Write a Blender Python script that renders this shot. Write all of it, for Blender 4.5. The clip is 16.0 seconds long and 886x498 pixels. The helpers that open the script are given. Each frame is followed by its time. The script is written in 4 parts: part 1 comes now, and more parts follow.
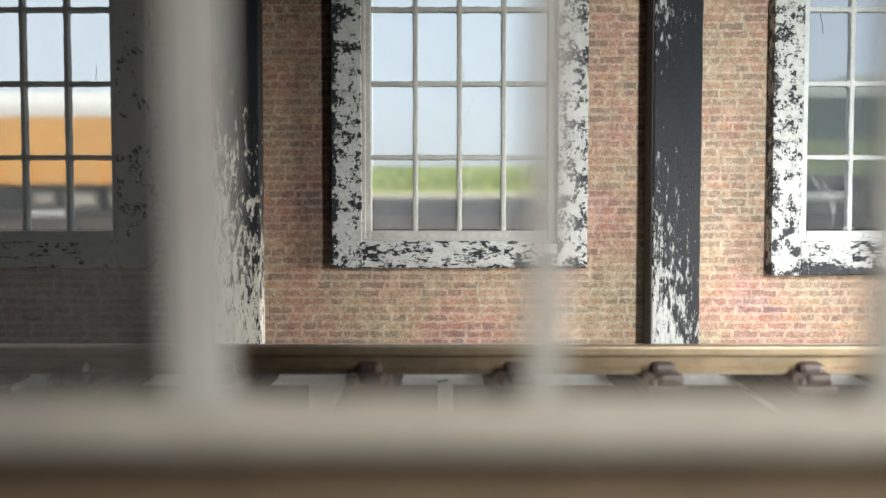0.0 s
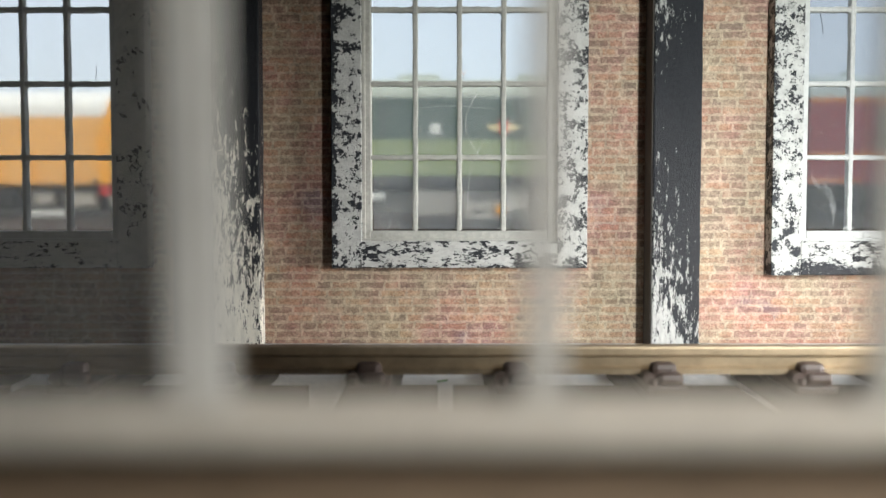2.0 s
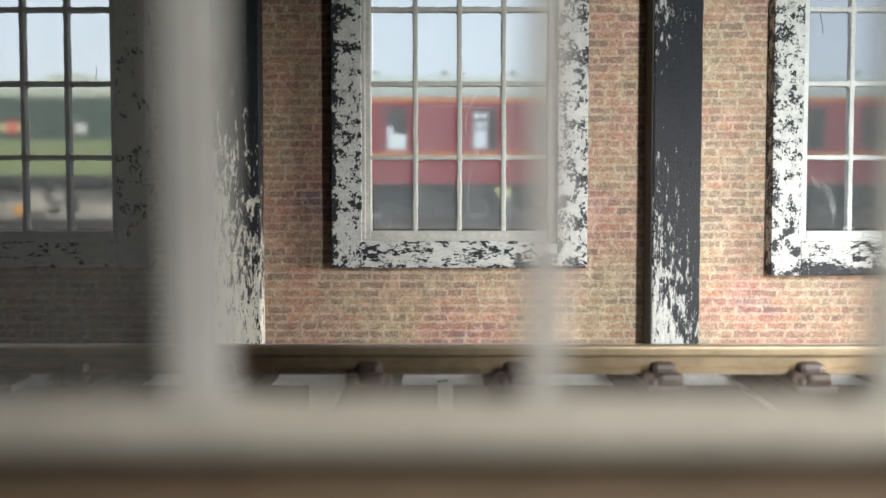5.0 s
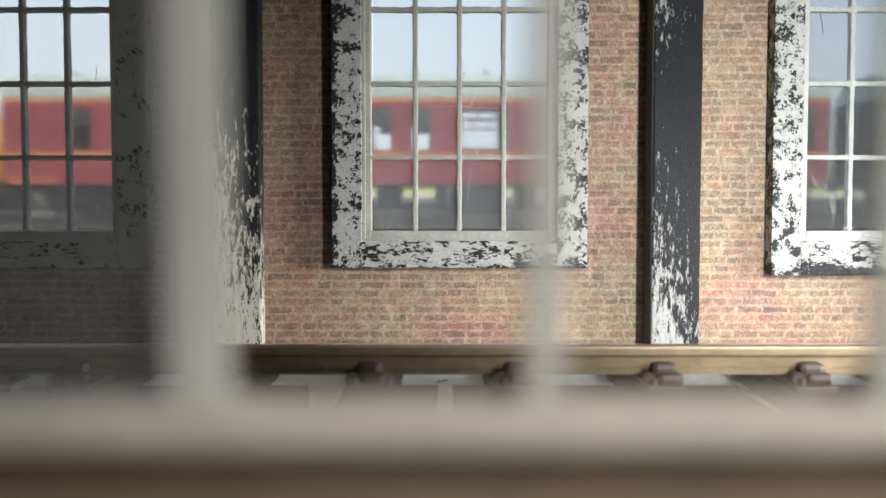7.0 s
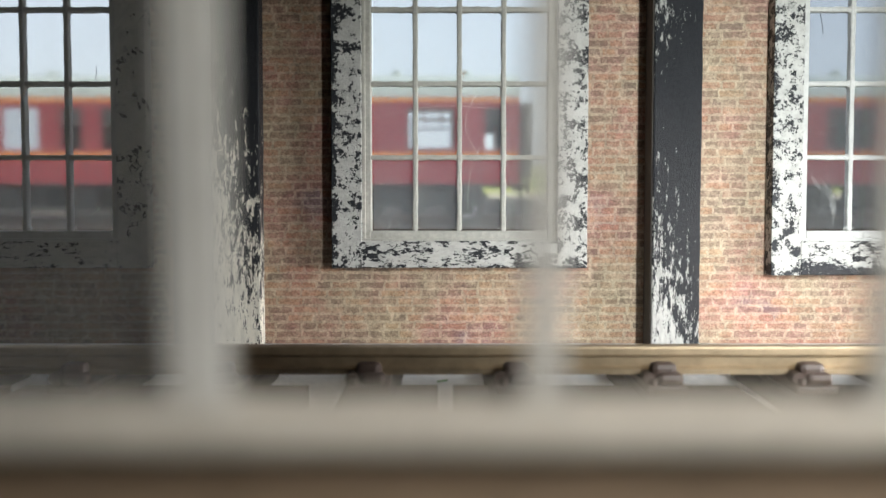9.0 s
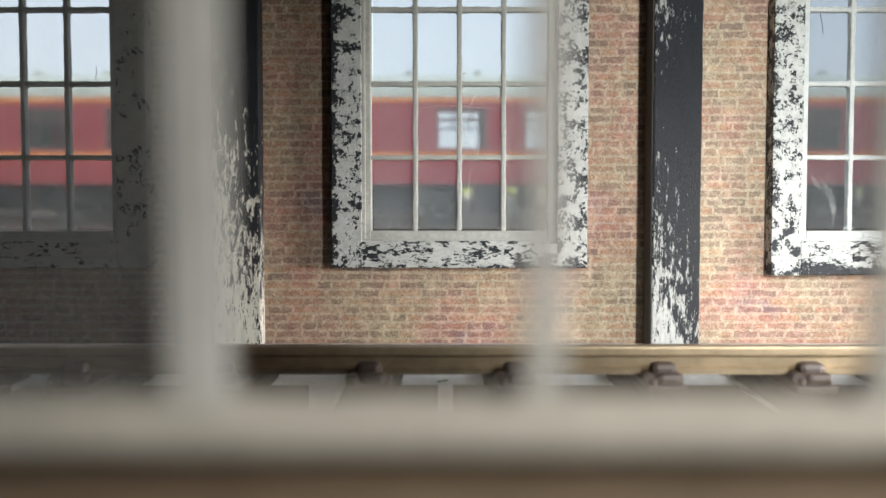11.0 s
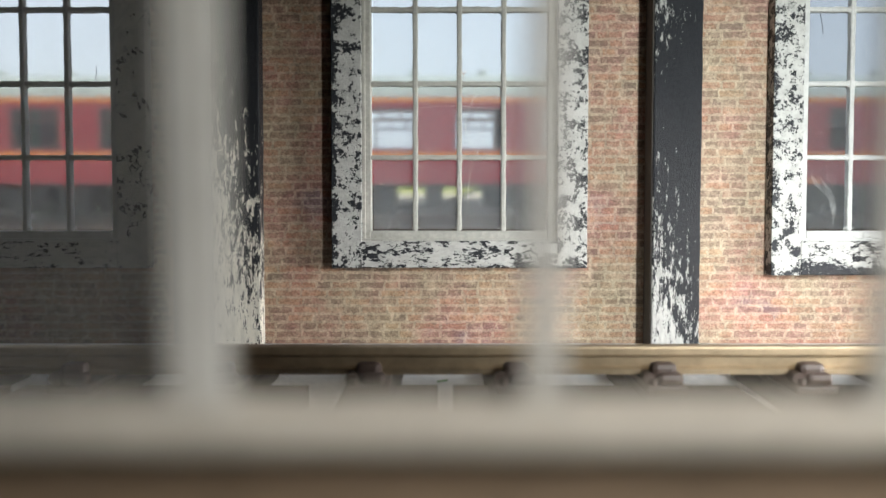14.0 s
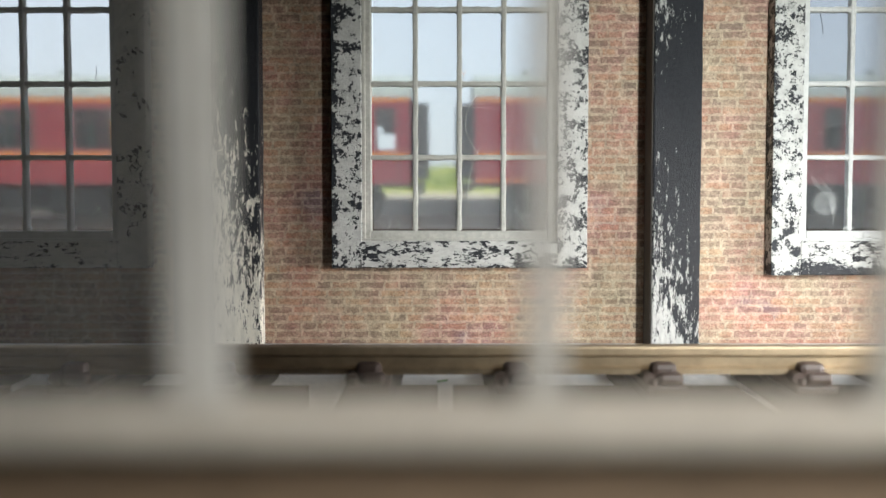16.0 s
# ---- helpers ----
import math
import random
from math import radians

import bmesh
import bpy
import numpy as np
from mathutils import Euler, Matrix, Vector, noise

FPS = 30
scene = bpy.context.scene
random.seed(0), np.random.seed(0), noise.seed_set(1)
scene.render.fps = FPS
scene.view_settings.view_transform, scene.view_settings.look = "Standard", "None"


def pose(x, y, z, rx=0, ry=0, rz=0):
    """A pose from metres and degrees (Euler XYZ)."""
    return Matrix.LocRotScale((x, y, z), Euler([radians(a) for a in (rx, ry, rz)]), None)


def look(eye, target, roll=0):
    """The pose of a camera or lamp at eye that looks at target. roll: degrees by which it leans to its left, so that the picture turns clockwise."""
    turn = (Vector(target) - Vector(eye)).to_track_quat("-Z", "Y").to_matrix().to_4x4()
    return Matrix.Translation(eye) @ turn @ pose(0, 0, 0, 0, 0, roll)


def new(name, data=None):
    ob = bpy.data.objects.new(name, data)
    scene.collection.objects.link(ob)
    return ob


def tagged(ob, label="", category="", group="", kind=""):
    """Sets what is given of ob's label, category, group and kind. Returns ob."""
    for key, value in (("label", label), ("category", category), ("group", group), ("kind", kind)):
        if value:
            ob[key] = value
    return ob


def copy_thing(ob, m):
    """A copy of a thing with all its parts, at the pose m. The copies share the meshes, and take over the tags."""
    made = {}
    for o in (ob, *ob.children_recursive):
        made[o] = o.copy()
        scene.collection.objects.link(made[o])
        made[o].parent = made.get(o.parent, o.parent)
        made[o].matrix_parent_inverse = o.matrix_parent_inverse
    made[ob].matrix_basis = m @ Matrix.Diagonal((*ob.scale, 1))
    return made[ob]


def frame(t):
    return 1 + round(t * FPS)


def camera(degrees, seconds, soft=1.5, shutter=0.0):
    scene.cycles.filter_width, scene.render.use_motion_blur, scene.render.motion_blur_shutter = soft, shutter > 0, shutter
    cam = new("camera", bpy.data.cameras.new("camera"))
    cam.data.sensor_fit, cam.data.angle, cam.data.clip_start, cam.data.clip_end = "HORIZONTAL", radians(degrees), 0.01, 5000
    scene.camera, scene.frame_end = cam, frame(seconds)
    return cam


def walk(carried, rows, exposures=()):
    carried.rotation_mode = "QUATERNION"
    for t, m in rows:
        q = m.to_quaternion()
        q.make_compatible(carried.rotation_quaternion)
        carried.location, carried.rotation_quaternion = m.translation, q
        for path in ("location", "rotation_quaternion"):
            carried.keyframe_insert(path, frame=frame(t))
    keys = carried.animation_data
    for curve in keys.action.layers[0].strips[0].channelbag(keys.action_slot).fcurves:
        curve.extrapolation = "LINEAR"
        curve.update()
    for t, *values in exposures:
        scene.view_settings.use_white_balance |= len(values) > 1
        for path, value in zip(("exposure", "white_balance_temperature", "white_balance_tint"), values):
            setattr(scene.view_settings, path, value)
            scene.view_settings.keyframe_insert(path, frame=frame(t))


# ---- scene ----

MM = 0.001

# camera: held still in front of a window of the model engine shed
EYE_Z = 0.0249
cam = camera(60.3, 16.0, shutter=0.5)
cam.data.dof.use_dof = True
cam.data.dof.focus_distance = 0.127
cam.data.dof.aperture_fstop = 26
HELD = pose(0, 0, EYE_Z, 90 - 4.49, 0, 0)
walk(cam, [(0.0, HELD), (16.0, HELD)], exposures=[(0.0, 0.56), (16.0, 0.56)])

# ---- light ----
world = bpy.data.worlds.new("sky")
scene.world = world
world.use_nodes = True
wn = world.node_tree
sky = wn.nodes.new("ShaderNodeTexSky")
sky.sky_type = "NISHITA"
sky.sun_disc = False
sky.sun_elevation = radians(48)
sky.sun_rotation = radians(140)
sky.dust_density = 4.0
sky.air_density = 1.0
haze = wn.nodes.new("ShaderNodeMix")
haze.data_type = "RGBA"
haze.inputs[0].default_value = 0.62
haze.inputs[7].default_value = (6.6, 7.3, 7.8, 1)
wn.links.new(sky.outputs[0], haze.inputs[6])
wn.links.new(haze.outputs[2], wn.nodes["Background"].inputs[0])
wn.nodes["Background"].inputs[1].default_value = 0.12

sun = new("sun", bpy.data.lights.new("sun", "SUN"))
sun.data.energy = 1.55
sun.data.angle = radians(12)
sun.data.color = (1.0, 0.95, 0.87)
sun.matrix_basis = look((0.64, -0.77, 1.15), (0, 0, 0))


def fill_lamp(name, eye, target, w, h, power, spread, color):
    lamp = new(name, bpy.data.lights.new(name, "AREA"))
    lamp.data.shape, lamp.data.size, lamp.data.size_y = "RECTANGLE", w, h
    lamp.data.energy, lamp.data.color, lamp.data.spread = power, color, radians(spread)
    lamp.matrix_basis = look(eye, target)
    return lamp


# added fill lamps at unseen openings, standing in for daylight from the right
fill_lamp("right_fill", (0.146, 0.072, 0.016), (-0.022, 0.127, -0.002), 0.03, 0.02, 0.014, 46, (1.0, 0.98, 0.95))
fill_lamp("window_light", (0.062, 0.021, 0.048), (0.050, 0.127, 0.016), 0.010, 0.050, 0.030, 84, (0.93, 0.985, 0.975))


# ---- materials ----
def node_material(name, rough=0.6, metal=0.0):
    m = bpy.data.materials.new(name)
    m.use_nodes = True
    t = m.node_tree
    b = t.nodes["Principled BSDF"]
    b.inputs["Roughness"].default_value = rough
    b.inputs["Metallic"].default_value = metal
    return m, t, b


def tex_coord(t, stretch=(1, 1, 1), out="Object"):
    c = t.nodes.new("ShaderNodeTexCoord")
    mp = t.nodes.new("ShaderNodeMapping")
    mp.inputs["Scale"].default_value = stretch
    t.links.new(c.outputs[out], mp.inputs[0])
    return mp.outputs[0]


def noise_tex(t, vec, scale, detail=4, rough=0.6):
    n = t.nodes.new("ShaderNodeTexNoise")
    n.inputs["Scale"].default_value = scale
    n.inputs["Detail"].default_value = detail
    n.inputs["Roughness"].default_value = rough
    t.links.new(vec, n.inputs["Vector"])
    return n.outputs[0]


def ramp(t, fac, stops):
    r = t.nodes.new("ShaderNodeValToRGB")
    e = r.color_ramp.elements
    while len(e) < len(stops):
        e.new(0.5)
    for el, (p, c) in zip(e, stops):
        el.position = p
        el.color = (*c, 1) if not isinstance(c, float) else (c, c, c, 1)
    t.links.new(fac, r.inputs[0])
    return r.outputs[0]


def mix(t, fac, a, b, how="MIX"):
    m = t.nodes.new("ShaderNodeMix")
    m.data_type, m.blend_type = "RGBA", how
    for sock, v in ((m.inputs[0], fac), (m.inputs[6], a), (m.inputs[7], b)):
        if isinstance(v, (int, float)):
            sock.default_value = v
        elif isinstance(v, tuple):
            sock.default_value = (*v, 1)
        else:
            t.links.new(v, sock)
    return m.outputs[2]


def calc(t, op, a, b=0.0):
    m = t.nodes.new("ShaderNodeMath")
    m.operation = op
    for sock, v in zip(m.inputs, (a, b)):
        if isinstance(v, (int, float)):
            sock.default_value = v
        else:
            t.links.new(v, sock)
    return m.outputs[0]


def relief(t, b, height, strength, dist):
    n = t.nodes.new("ShaderNodeBump")
    n.inputs["Strength"].default_value = strength
    n.inputs["Distance"].default_value = dist
    t.links.new(height, n.inputs["Height"])
    t.links.new(n.outputs[0], b.inputs["Normal"])


def plain(name, color, rough=0.6, metal=0.0, grain=900, vary=0.25, bump=0.15, shine=0.5):
    """A painted or moulded surface with grain at two scales."""
    m, t, b = node_material(name, rough, metal)
    b.inputs["Specular IOR Level"].default_value = shine
    v = tex_coord(t)
    fine, broad = noise_tex(t, v, grain), noise_tex(t, v, grain * 0.12)
    lo, hi = tuple(c * (1 - vary) for c in color), tuple(min(1, c * (1 + vary)) for c in color)
    col = mix(t, 0.5, ramp(t, fine, [(0.3, lo), (0.7, hi)]), ramp(t, broad, [(0.3, lo), (0.7, hi)]))
    t.links.new(col, b.inputs["Base Color"])
    t.links.new(ramp(t, broad, [(0.3, max(0.0, rough - 0.1)), (0.7, min(1.0, rough + 0.1))]), b.inputs["Roughness"])
    relief(t, b, fine, bump, 0.0002)
    return m


def mortar_tone(t, place):
    """Buff, rose and brown clouds that run over bricks and joints alike."""
    blot = noise_tex(t, place, 62, 4, 0.65)
    return ramp(t, blot, [(0.34, (0.63, 0.48, 0.30)), (0.47, (0.53, 0.36, 0.24)), (0.55, (0.58, 0.29, 0.21)), (0.62, (0.62, 0.23, 0.20)), (0.70, (0.45, 0.22, 0.29))])


def brick_dapple(t, place, col):
    fine = noise_tex(t, place, 2700, 5, 0.8)
    mid = noise_tex(t, place, 620, 4, 0.7)
    col = mix(t, 0.68, col, ramp(t, fine, [(0.36, 0.22), (0.60, 1.0)]), "MULTIPLY")
    col = mix(t, 0.5, col, ramp(t, mid, [(0.36, 0.5), (0.60, 1.0)]), "MULTIPLY")
    return mix(t, ramp(t, mid, [(0.54, 0.0), (0.74, 0.36)]), col, (0.60, 0.47, 0.34))


def lime_wash(t, place):
    return mix(t, 0.38, (0.60, 0.50, 0.37), mortar_tone(t, place))


def mortar_print(name):
    m, t, b = node_material(name, 0.85)
    geo = t.nodes.new("ShaderNodeNewGeometry")
    place = geo.outputs["Position"]
    t.links.new(brick_dapple(t, place, lime_wash(t, place)), b.inputs["Base Color"])
    relief(t, b, noise_tex(t, place, 2600, 5, 0.7), 0.3, 0.00012)
    return m


def brick_print(name, piece):
    """Weathered mixed brick of red, brown, buff and grey, its faces washed out in places."""
    m, t, b = node_material(name, 0.8)
    geo = t.nodes.new("ShaderNodeNewGeometry")
    place = geo.outputs["Position"]
    inf = t.nodes.new("ShaderNodeObjectInfo")
    rnd = inf.outputs["Random"] if piece else geo.outputs["Random Per Island"]
    base = ramp(t, rnd, [(0.0, (0.17, 0.135, 0.115)), (0.25, (0.25, 0.18, 0.14)), (0.42, (0.47, 0.25, 0.16)),
                         (0.6, (0.54, 0.34, 0.20)), (0.78, (0.24, 0.19, 0.16)), (1.0, (0.52, 0.27, 0.18))])
    base = mix(t, 0.32, base, mortar_tone(t, place))
    wash = lime_wash(t, place)
    # whole stretches of the wall have faded towards the colour of the joints
    faded = ramp(t, noise_tex(t, place, 150, 3, 0.6), [(0.42, 0.0), (0.64, 0.42)])
    base = mix(t, faded, base, mix(t, 0.55, wash, mortar_tone(t, place)))
    # lime smeared over the faces and arrises in ragged patches
    lime = ramp(t, noise_tex(t, place, 1050, 5, 0.75), [(0.53, 0.0), (0.62, 0.7)])
    base = mix(t, lime, base, wash)
    t.links.new(brick_dapple(t, place, base), b.inputs["Base Color"])
    relief(t, b, noise_tex(t, place, 2600, 5, 0.7), 0.25, 0.00012)
    return m


def flaking(name, coverage, stretch, slope=0.0, z0=0.0, side=0.0, x0=0.0, rim=0.0, white=(0.56, 0.555, 0.53), scale=420, crown=0.0, grit=0.6):
    """Black timber with white paint left in ragged flakes; slope: how the paint thins out with height."""
    m, t, b = node_material(name, 0.55)
    b.inputs["Specular IOR Level"].default_value = 0.3
    geo = t.nodes.new("ShaderNodeNewGeometry")
    mp = t.nodes.new("ShaderNodeMapping")
    mp.inputs["Scale"].default_value = stretch
    t.links.new(geo.outputs["Position"], mp.inputs[0])
    big, small = noise_tex(t, mp.outputs[0], scale, 5, 0.68), noise_tex(t, mp.outputs[0], scale * 4.5, 4, 0.7)
    sep = t.nodes.new("ShaderNodeSeparateXYZ")
    t.links.new(geo.outputs["Position"], sep.inputs[0])
    h = calc(t, "MULTIPLY", calc(t, "SUBTRACT", z0, sep.outputs[2]), slope)
    h = calc(t, "ADD", h, calc(t, "MULTIPLY", calc(t, "SUBTRACT", x0, sep.outputs[0]), side))
    if crown:
        h = calc(t, "ADD", h, calc(t, "MULTIPLY", calc(t, "MAXIMUM", calc(t, "SUBTRACT", sep.outputs[2], 0.0385), 0.0), crown))
    if rim:
        # bare wood along the outer edge, where the paint has worn away
        loc = t.nodes.new("ShaderNodeSeparateXYZ")
        t.links.new(tex_coord(t), loc.inputs[0])
        out_x = calc(t, "MAXIMUM", calc(t, "SUBTRACT", -0.0197, loc.outputs[0]), 0.0)
        out_z = calc(t, "MAXIMUM", calc(t, "SUBTRACT", 0.0126, loc.outputs[2]), 0.0)
        h = calc(t, "SUBTRACT", h, calc(t, "MULTIPLY", calc(t, "ADD", out_x, out_z), rim))
    f = calc(t, "ADD", calc(t, "ADD", calc(t, "MULTIPLY", big, 0.62), calc(t, "MULTIPLY", small, 0.38)), h)
    edge = 0.5 + (0.5 - coverage) * 0.13
    mask = ramp(t, f, [(edge - 0.008, 0.0), (edge + 0.012, 1.0)])
    grain = noise_tex(t, mp.outputs[0], 3500, 4)
    wood = ramp(t, grain, [(0.3, (0.008, 0.009, 0.012)), (0.7, (0.024, 0.026, 0.032))])
    paint = ramp(t, noise_tex(t, mp.outputs[0], 700, 5, 0.7), [(0.3, tuple(c * 0.72 for c in white)), (0.6, white)])
    t.links.new(mix(t, mask, wood, paint), b.inputs["Base Color"])
    t.links.new(ramp(t, mask, [(0.0, 0.42), (1.0, 0.7)]), b.inputs["Roughness"])
    relief(t, b, calc(t, "ADD", mask, calc(t, "ADD", calc(t, "MULTIPLY", grain, 0.8), calc(t, "MULTIPLY", small, 1.6))), grit, 0.00016)
    return m


def pane_material(name, tint, dirt, ripple=0.0, frost=0.0, lit_through=0.8):
    """Thin glazing with smeared dust; in the near pane dirt imitates glare; ripple and frost: how uneven it was
    moulded.
    """
    m = bpy.data.materials.new(name)
    m.use_nodes = True
    t = m.node_tree
    out = t.nodes["Material Output"]
    v = tex_coord(t)
    if ripple:
        clear = t.nodes.new("ShaderNodeBsdfRefraction")
        clear.inputs["IOR"].default_value = 1.45
        clear.inputs["Roughness"].default_value = frost
        wave = t.nodes.new("ShaderNodeBump")
        wave.inputs["Strength"].default_value = 1.0
        wave.inputs["Distance"].default_value = ripple
        t.links.new(noise_tex(t, v, 900, 2), wave.inputs["Height"])
        t.links.new(wave.outputs[0], clear.inputs["Normal"])
    else:
        clear = t.nodes.new("ShaderNodeBsdfTransparent")
    clear.inputs[0].default_value = (*tint, 1)
    gloss = t.nodes.new("ShaderNodeBsdfGlossy")
    gloss.inputs["Roughness"].default_value = 0.04
    dust = t.nodes.new("ShaderNodeBsdfDiffuse")
    dust.inputs[0].default_value = (0.68, 0.69, 0.68, 1)
    smear_sheen = ramp(t, noise_tex(t, tex_coord(t, (1, 1, 0.8)), 170, 5, 0.7), [(0.40, dirt * 0.72), (0.75, dirt)])
    fr = t.nodes.new("ShaderNodeFresnel")
    fr.inputs[0].default_value = 1.35
    n = t.nodes.new("ShaderNodeBump")
    n.inputs["Strength"].default_value = 0.2
    n.inputs["Distance"].default_value = 0.0006
    t.links.new(noise_tex(t, v, 60, 2), n.inputs["Height"])
    t.links.new(n.outputs[0], gloss.inputs["Normal"])
    s1, s2 = t.nodes.new("ShaderNodeMixShader"), t.nodes.new("ShaderNodeMixShader")
    t.links.new(smear_sheen, s1.inputs[0])
    t.links.new(clear.outputs[0], s1.inputs[1])
    film = t.nodes.new("ShaderNodeBsdfTranslucent")
    film.inputs[0].default_value = (0.95, 0.96, 0.96, 1)
    both = t.nodes.new("ShaderNodeMixShader")
    both.inputs[0].default_value = lit_through
    t.links.new(dust.outputs[0], both.inputs[1])
    t.links.new(film.outputs[0], both.inputs[2])
    t.links.new(both.outputs[0], s1.inputs[2])
    t.links.new(fr.outputs[0], s2.inputs[0])
    t.links.new(s1.outputs[0], s2.inputs[1])
    t.links.new(gloss.outputs[0], s2.inputs[2])
    t.links.new(s2.outputs[0], out.inputs[0])
    return m


SCRATCH = plain("scratch_pale", (0.62, 0.62, 0.58), 0.6)
SCRATCH_DARK = plain("scratch_dark", (0.08, 0.09, 0.11), 0.6)
SCRATCH_RUST = plain("speck_rust", (0.45, 0.33, 0.24), 0.7)


# pale see-through ribbons that imitate reflections on the right window
def sheen_material():
    m = bpy.data.materials.new("smear_sheen")
    m.use_nodes = True
    t = m.node_tree
    clear, milk, sh = t.nodes.new("ShaderNodeBsdfTransparent"), t.nodes.new("ShaderNodeBsdfDiffuse"), t.nodes.new("ShaderNodeMixShader")
    milk.inputs[0].default_value = (0.75, 0.76, 0.74, 1)
    t.links.new(ramp(t, noise_tex(t, tex_coord(t), 400, 4), [(0.35, 0.03), (0.7, 0.19)]), sh.inputs[0])
    t.links.new(clear.outputs[0], sh.inputs[1])
    t.links.new(milk.outputs[0], sh.inputs[2])
    t.links.new(sh.outputs[0], t.nodes["Material Output"].inputs[0])
    return m


SHEEN = sheen_material()
BRICK = brick_print("brick", True)
BRICK_MASS = brick_print("brick_mass", False)
MORTAR = mortar_print("mortar")
FRAME_PAINT = flaking("flaking_frame", 0.66, (1, 1, 0.9), rim=75.0, scale=520)
FRAME_SOUND = flaking("flaking_sound_frame", 0.74, (1, 1, 0.9), rim=28.0, scale=640)
SILL_PAINT = flaking("flaking_sill", 0.70, (0.6, 1, 1.3), rim=80.0, scale=560)
FRAME_PALE = flaking("pale_frame", 0.98, (1, 1, 0.9), white=(0.58, 0.56, 0.52), scale=380)
SILL_PALE = flaking("pale_sill", 0.94, (0.6, 1, 1.3), rim=60.0, white=(0.58, 0.56, 0.52), scale=420)
POST_PAINT = flaking("flaking_post", 0.5, (1.7, 1, 0.42), 5.5, 0.0055, 15.0, 0.0372, scale=950, crown=13.0, grit=1.0)
POST_PALE = flaking("flaking_pale_post", 0.5, (1.5, 1, 0.36), 4.2, 0.0175, 9.0, -0.0335, scale=800, white=(0.82, 0.78, 0.68))
SASH = plain("sash_paint", (0.44, 0.43, 0.39), 0.6, 0, 1500, 0.3, 0.5)
SASH_WHITE = plain("sash_white", (0.50, 0.50, 0.485), 0.55, 0, 1500, 0.25, 0.4)
NEAR_SASH = plain("near_sash", (0.62, 0.61, 0.575), 0.55, 0, 900, 0.15, 0.3)
NEAR_RAIL = plain("near_bottom_rail", (0.53, 0.495, 0.43), 0.6, 0, 900, 0.2, 0.3)
NEAR_SILL = plain("near_sill", (0.165, 0.118, 0.075), 0.7, 0, 500, 0.3, 0.3)
PANE = pane_material("pane", (0.97, 0.985, 0.99), 0.20, 4e-6, 0.07)
PANE_HAZY = pane_material("pane_hazy", (1.0, 1.0, 1.0), 0.09, 4e-6, 0.08)
# the pale film on this pane imitates glare over the left window
PANE_VEIL = pane_material("pane_veil", (1.0, 1.0, 1.0), 0.085, lit_through=0.1)
PANE_GREY = pane_material("pane_grey", (0.74, 0.76, 0.785), 0.13, 4e-6, 0.07)
FLOOR = plain("shed_floor", (0.80, 0.83, 0.88), 0.85, 0, 1500, 0.25, 0.6)
# dark tone of unseen walls and shading parts, set low to cut bounced light
SHADING_DARK = plain("shading_dark", (0.05, 0.042, 0.035), 0.8, 0, 200, 0.3, 0.3)
RAIL_OUT = plain("rail_weathered", (0.14, 0.11, 0.09), 0.7, 0.2, 600, 0.3, 0.1)
RAIL = plain("rail_steel", (0.37, 0.28, 0.18), 0.5, 0.6, 600, 0.3, 0.1)
SLEEPER = plain("sleeper_plastic", (0.06, 0.05, 0.042), 0.8, 0, 900, 0.35, 0.4, 0.1)
CHAIR = plain("chair_plastic", (0.07, 0.045, 0.036), 0.5, 0, 1200, 0.4, 0.4)
MAROON = plain("maroon_paint", (0.28, 0.022, 0.035), 0.32, 0, 120, 0.12, 0.03)
LINING = plain("orange_lining", (0.75, 0.28, 0.05), 0.4, 0, 200, 0.1, 0.02)
COACH_ROOF = plain("coach_roof_grey", (0.44, 0.50, 0.47), 0.6, 0, 150, 0.12, 0.05)
BLACK = plain("underframe_black", (0.022, 0.021, 0.02), 0.6, 0, 300, 0.4, 0.2)
RUBBER = plain("gangway_rubber", (0.018, 0.02, 0.022), 0.7, 0, 300, 0.4, 0.2)
WHEEL = plain("wheel_steel", (0.16, 0.15, 0.14), 0.45, 0.6, 300, 0.3, 0.1)
WHEEL_HUB = plain("wheel_hub", (0.62, 0.62, 0.6), 0.5, 0, 300, 0.2, 0.1)
CREAM = plain("coach_interior", (0.10, 0.07, 0.05), 0.6, 0, 200, 0.2, 0.05)
GREEN = plain("dark_green", (0.055, 0.092, 0.068), 0.4, 0, 120, 0.15, 0.03)
LIME = plain("light_green", (0.23, 0.28, 0.125), 0.42, 0, 120, 0.12, 0.03)
LOCO_ROOF = plain("loco_roof", (0.42, 0.46, 0.38), 0.6, 0, 150, 0.15, 0.05)
YELLOW = plain("warning_yellow", (0.86, 0.37, 0.02), 0.4, 0, 120, 0.08, 0.03)
RED = plain("buffer_red", (0.62, 0.04, 0.04), 0.45, 0, 200, 0.12, 0.03)
BOGIE_GREY = plain("bogie_weathered", (0.40, 0.37, 0.31), 0.75, 0, 300, 0.5, 0.3)
GRILLE = plain("grille_dark", (0.035, 0.05, 0.045), 0.6, 0, 300, 0.3, 0.1)
CREST = plain("crest_yellow", (0.75, 0.62, 0.32), 0.5, 0, 300, 0.1, 0.02)
PALE = plain("pale_panel", (0.68, 0.68, 0.62), 0.5, 0, 300, 0.12, 0.05)
FRAME_GREY = plain("window_rim", (0.16, 0.10, 0.10), 0.5, 0, 300, 0.12, 0.05)
BATTERY = plain("battery_box_grey", (0.26, 0.235, 0.20), 0.8, 0, 300, 0.4, 0.2)
FROSTED = plain("frosted_glass", (0.50, 0.56, 0.64), 0.35, 0, 300, 0.06, 0.02)
PINK = plain("warning_sign", (0.75, 0.42, 0.38), 0.5, 0, 300, 0.1, 0.02)
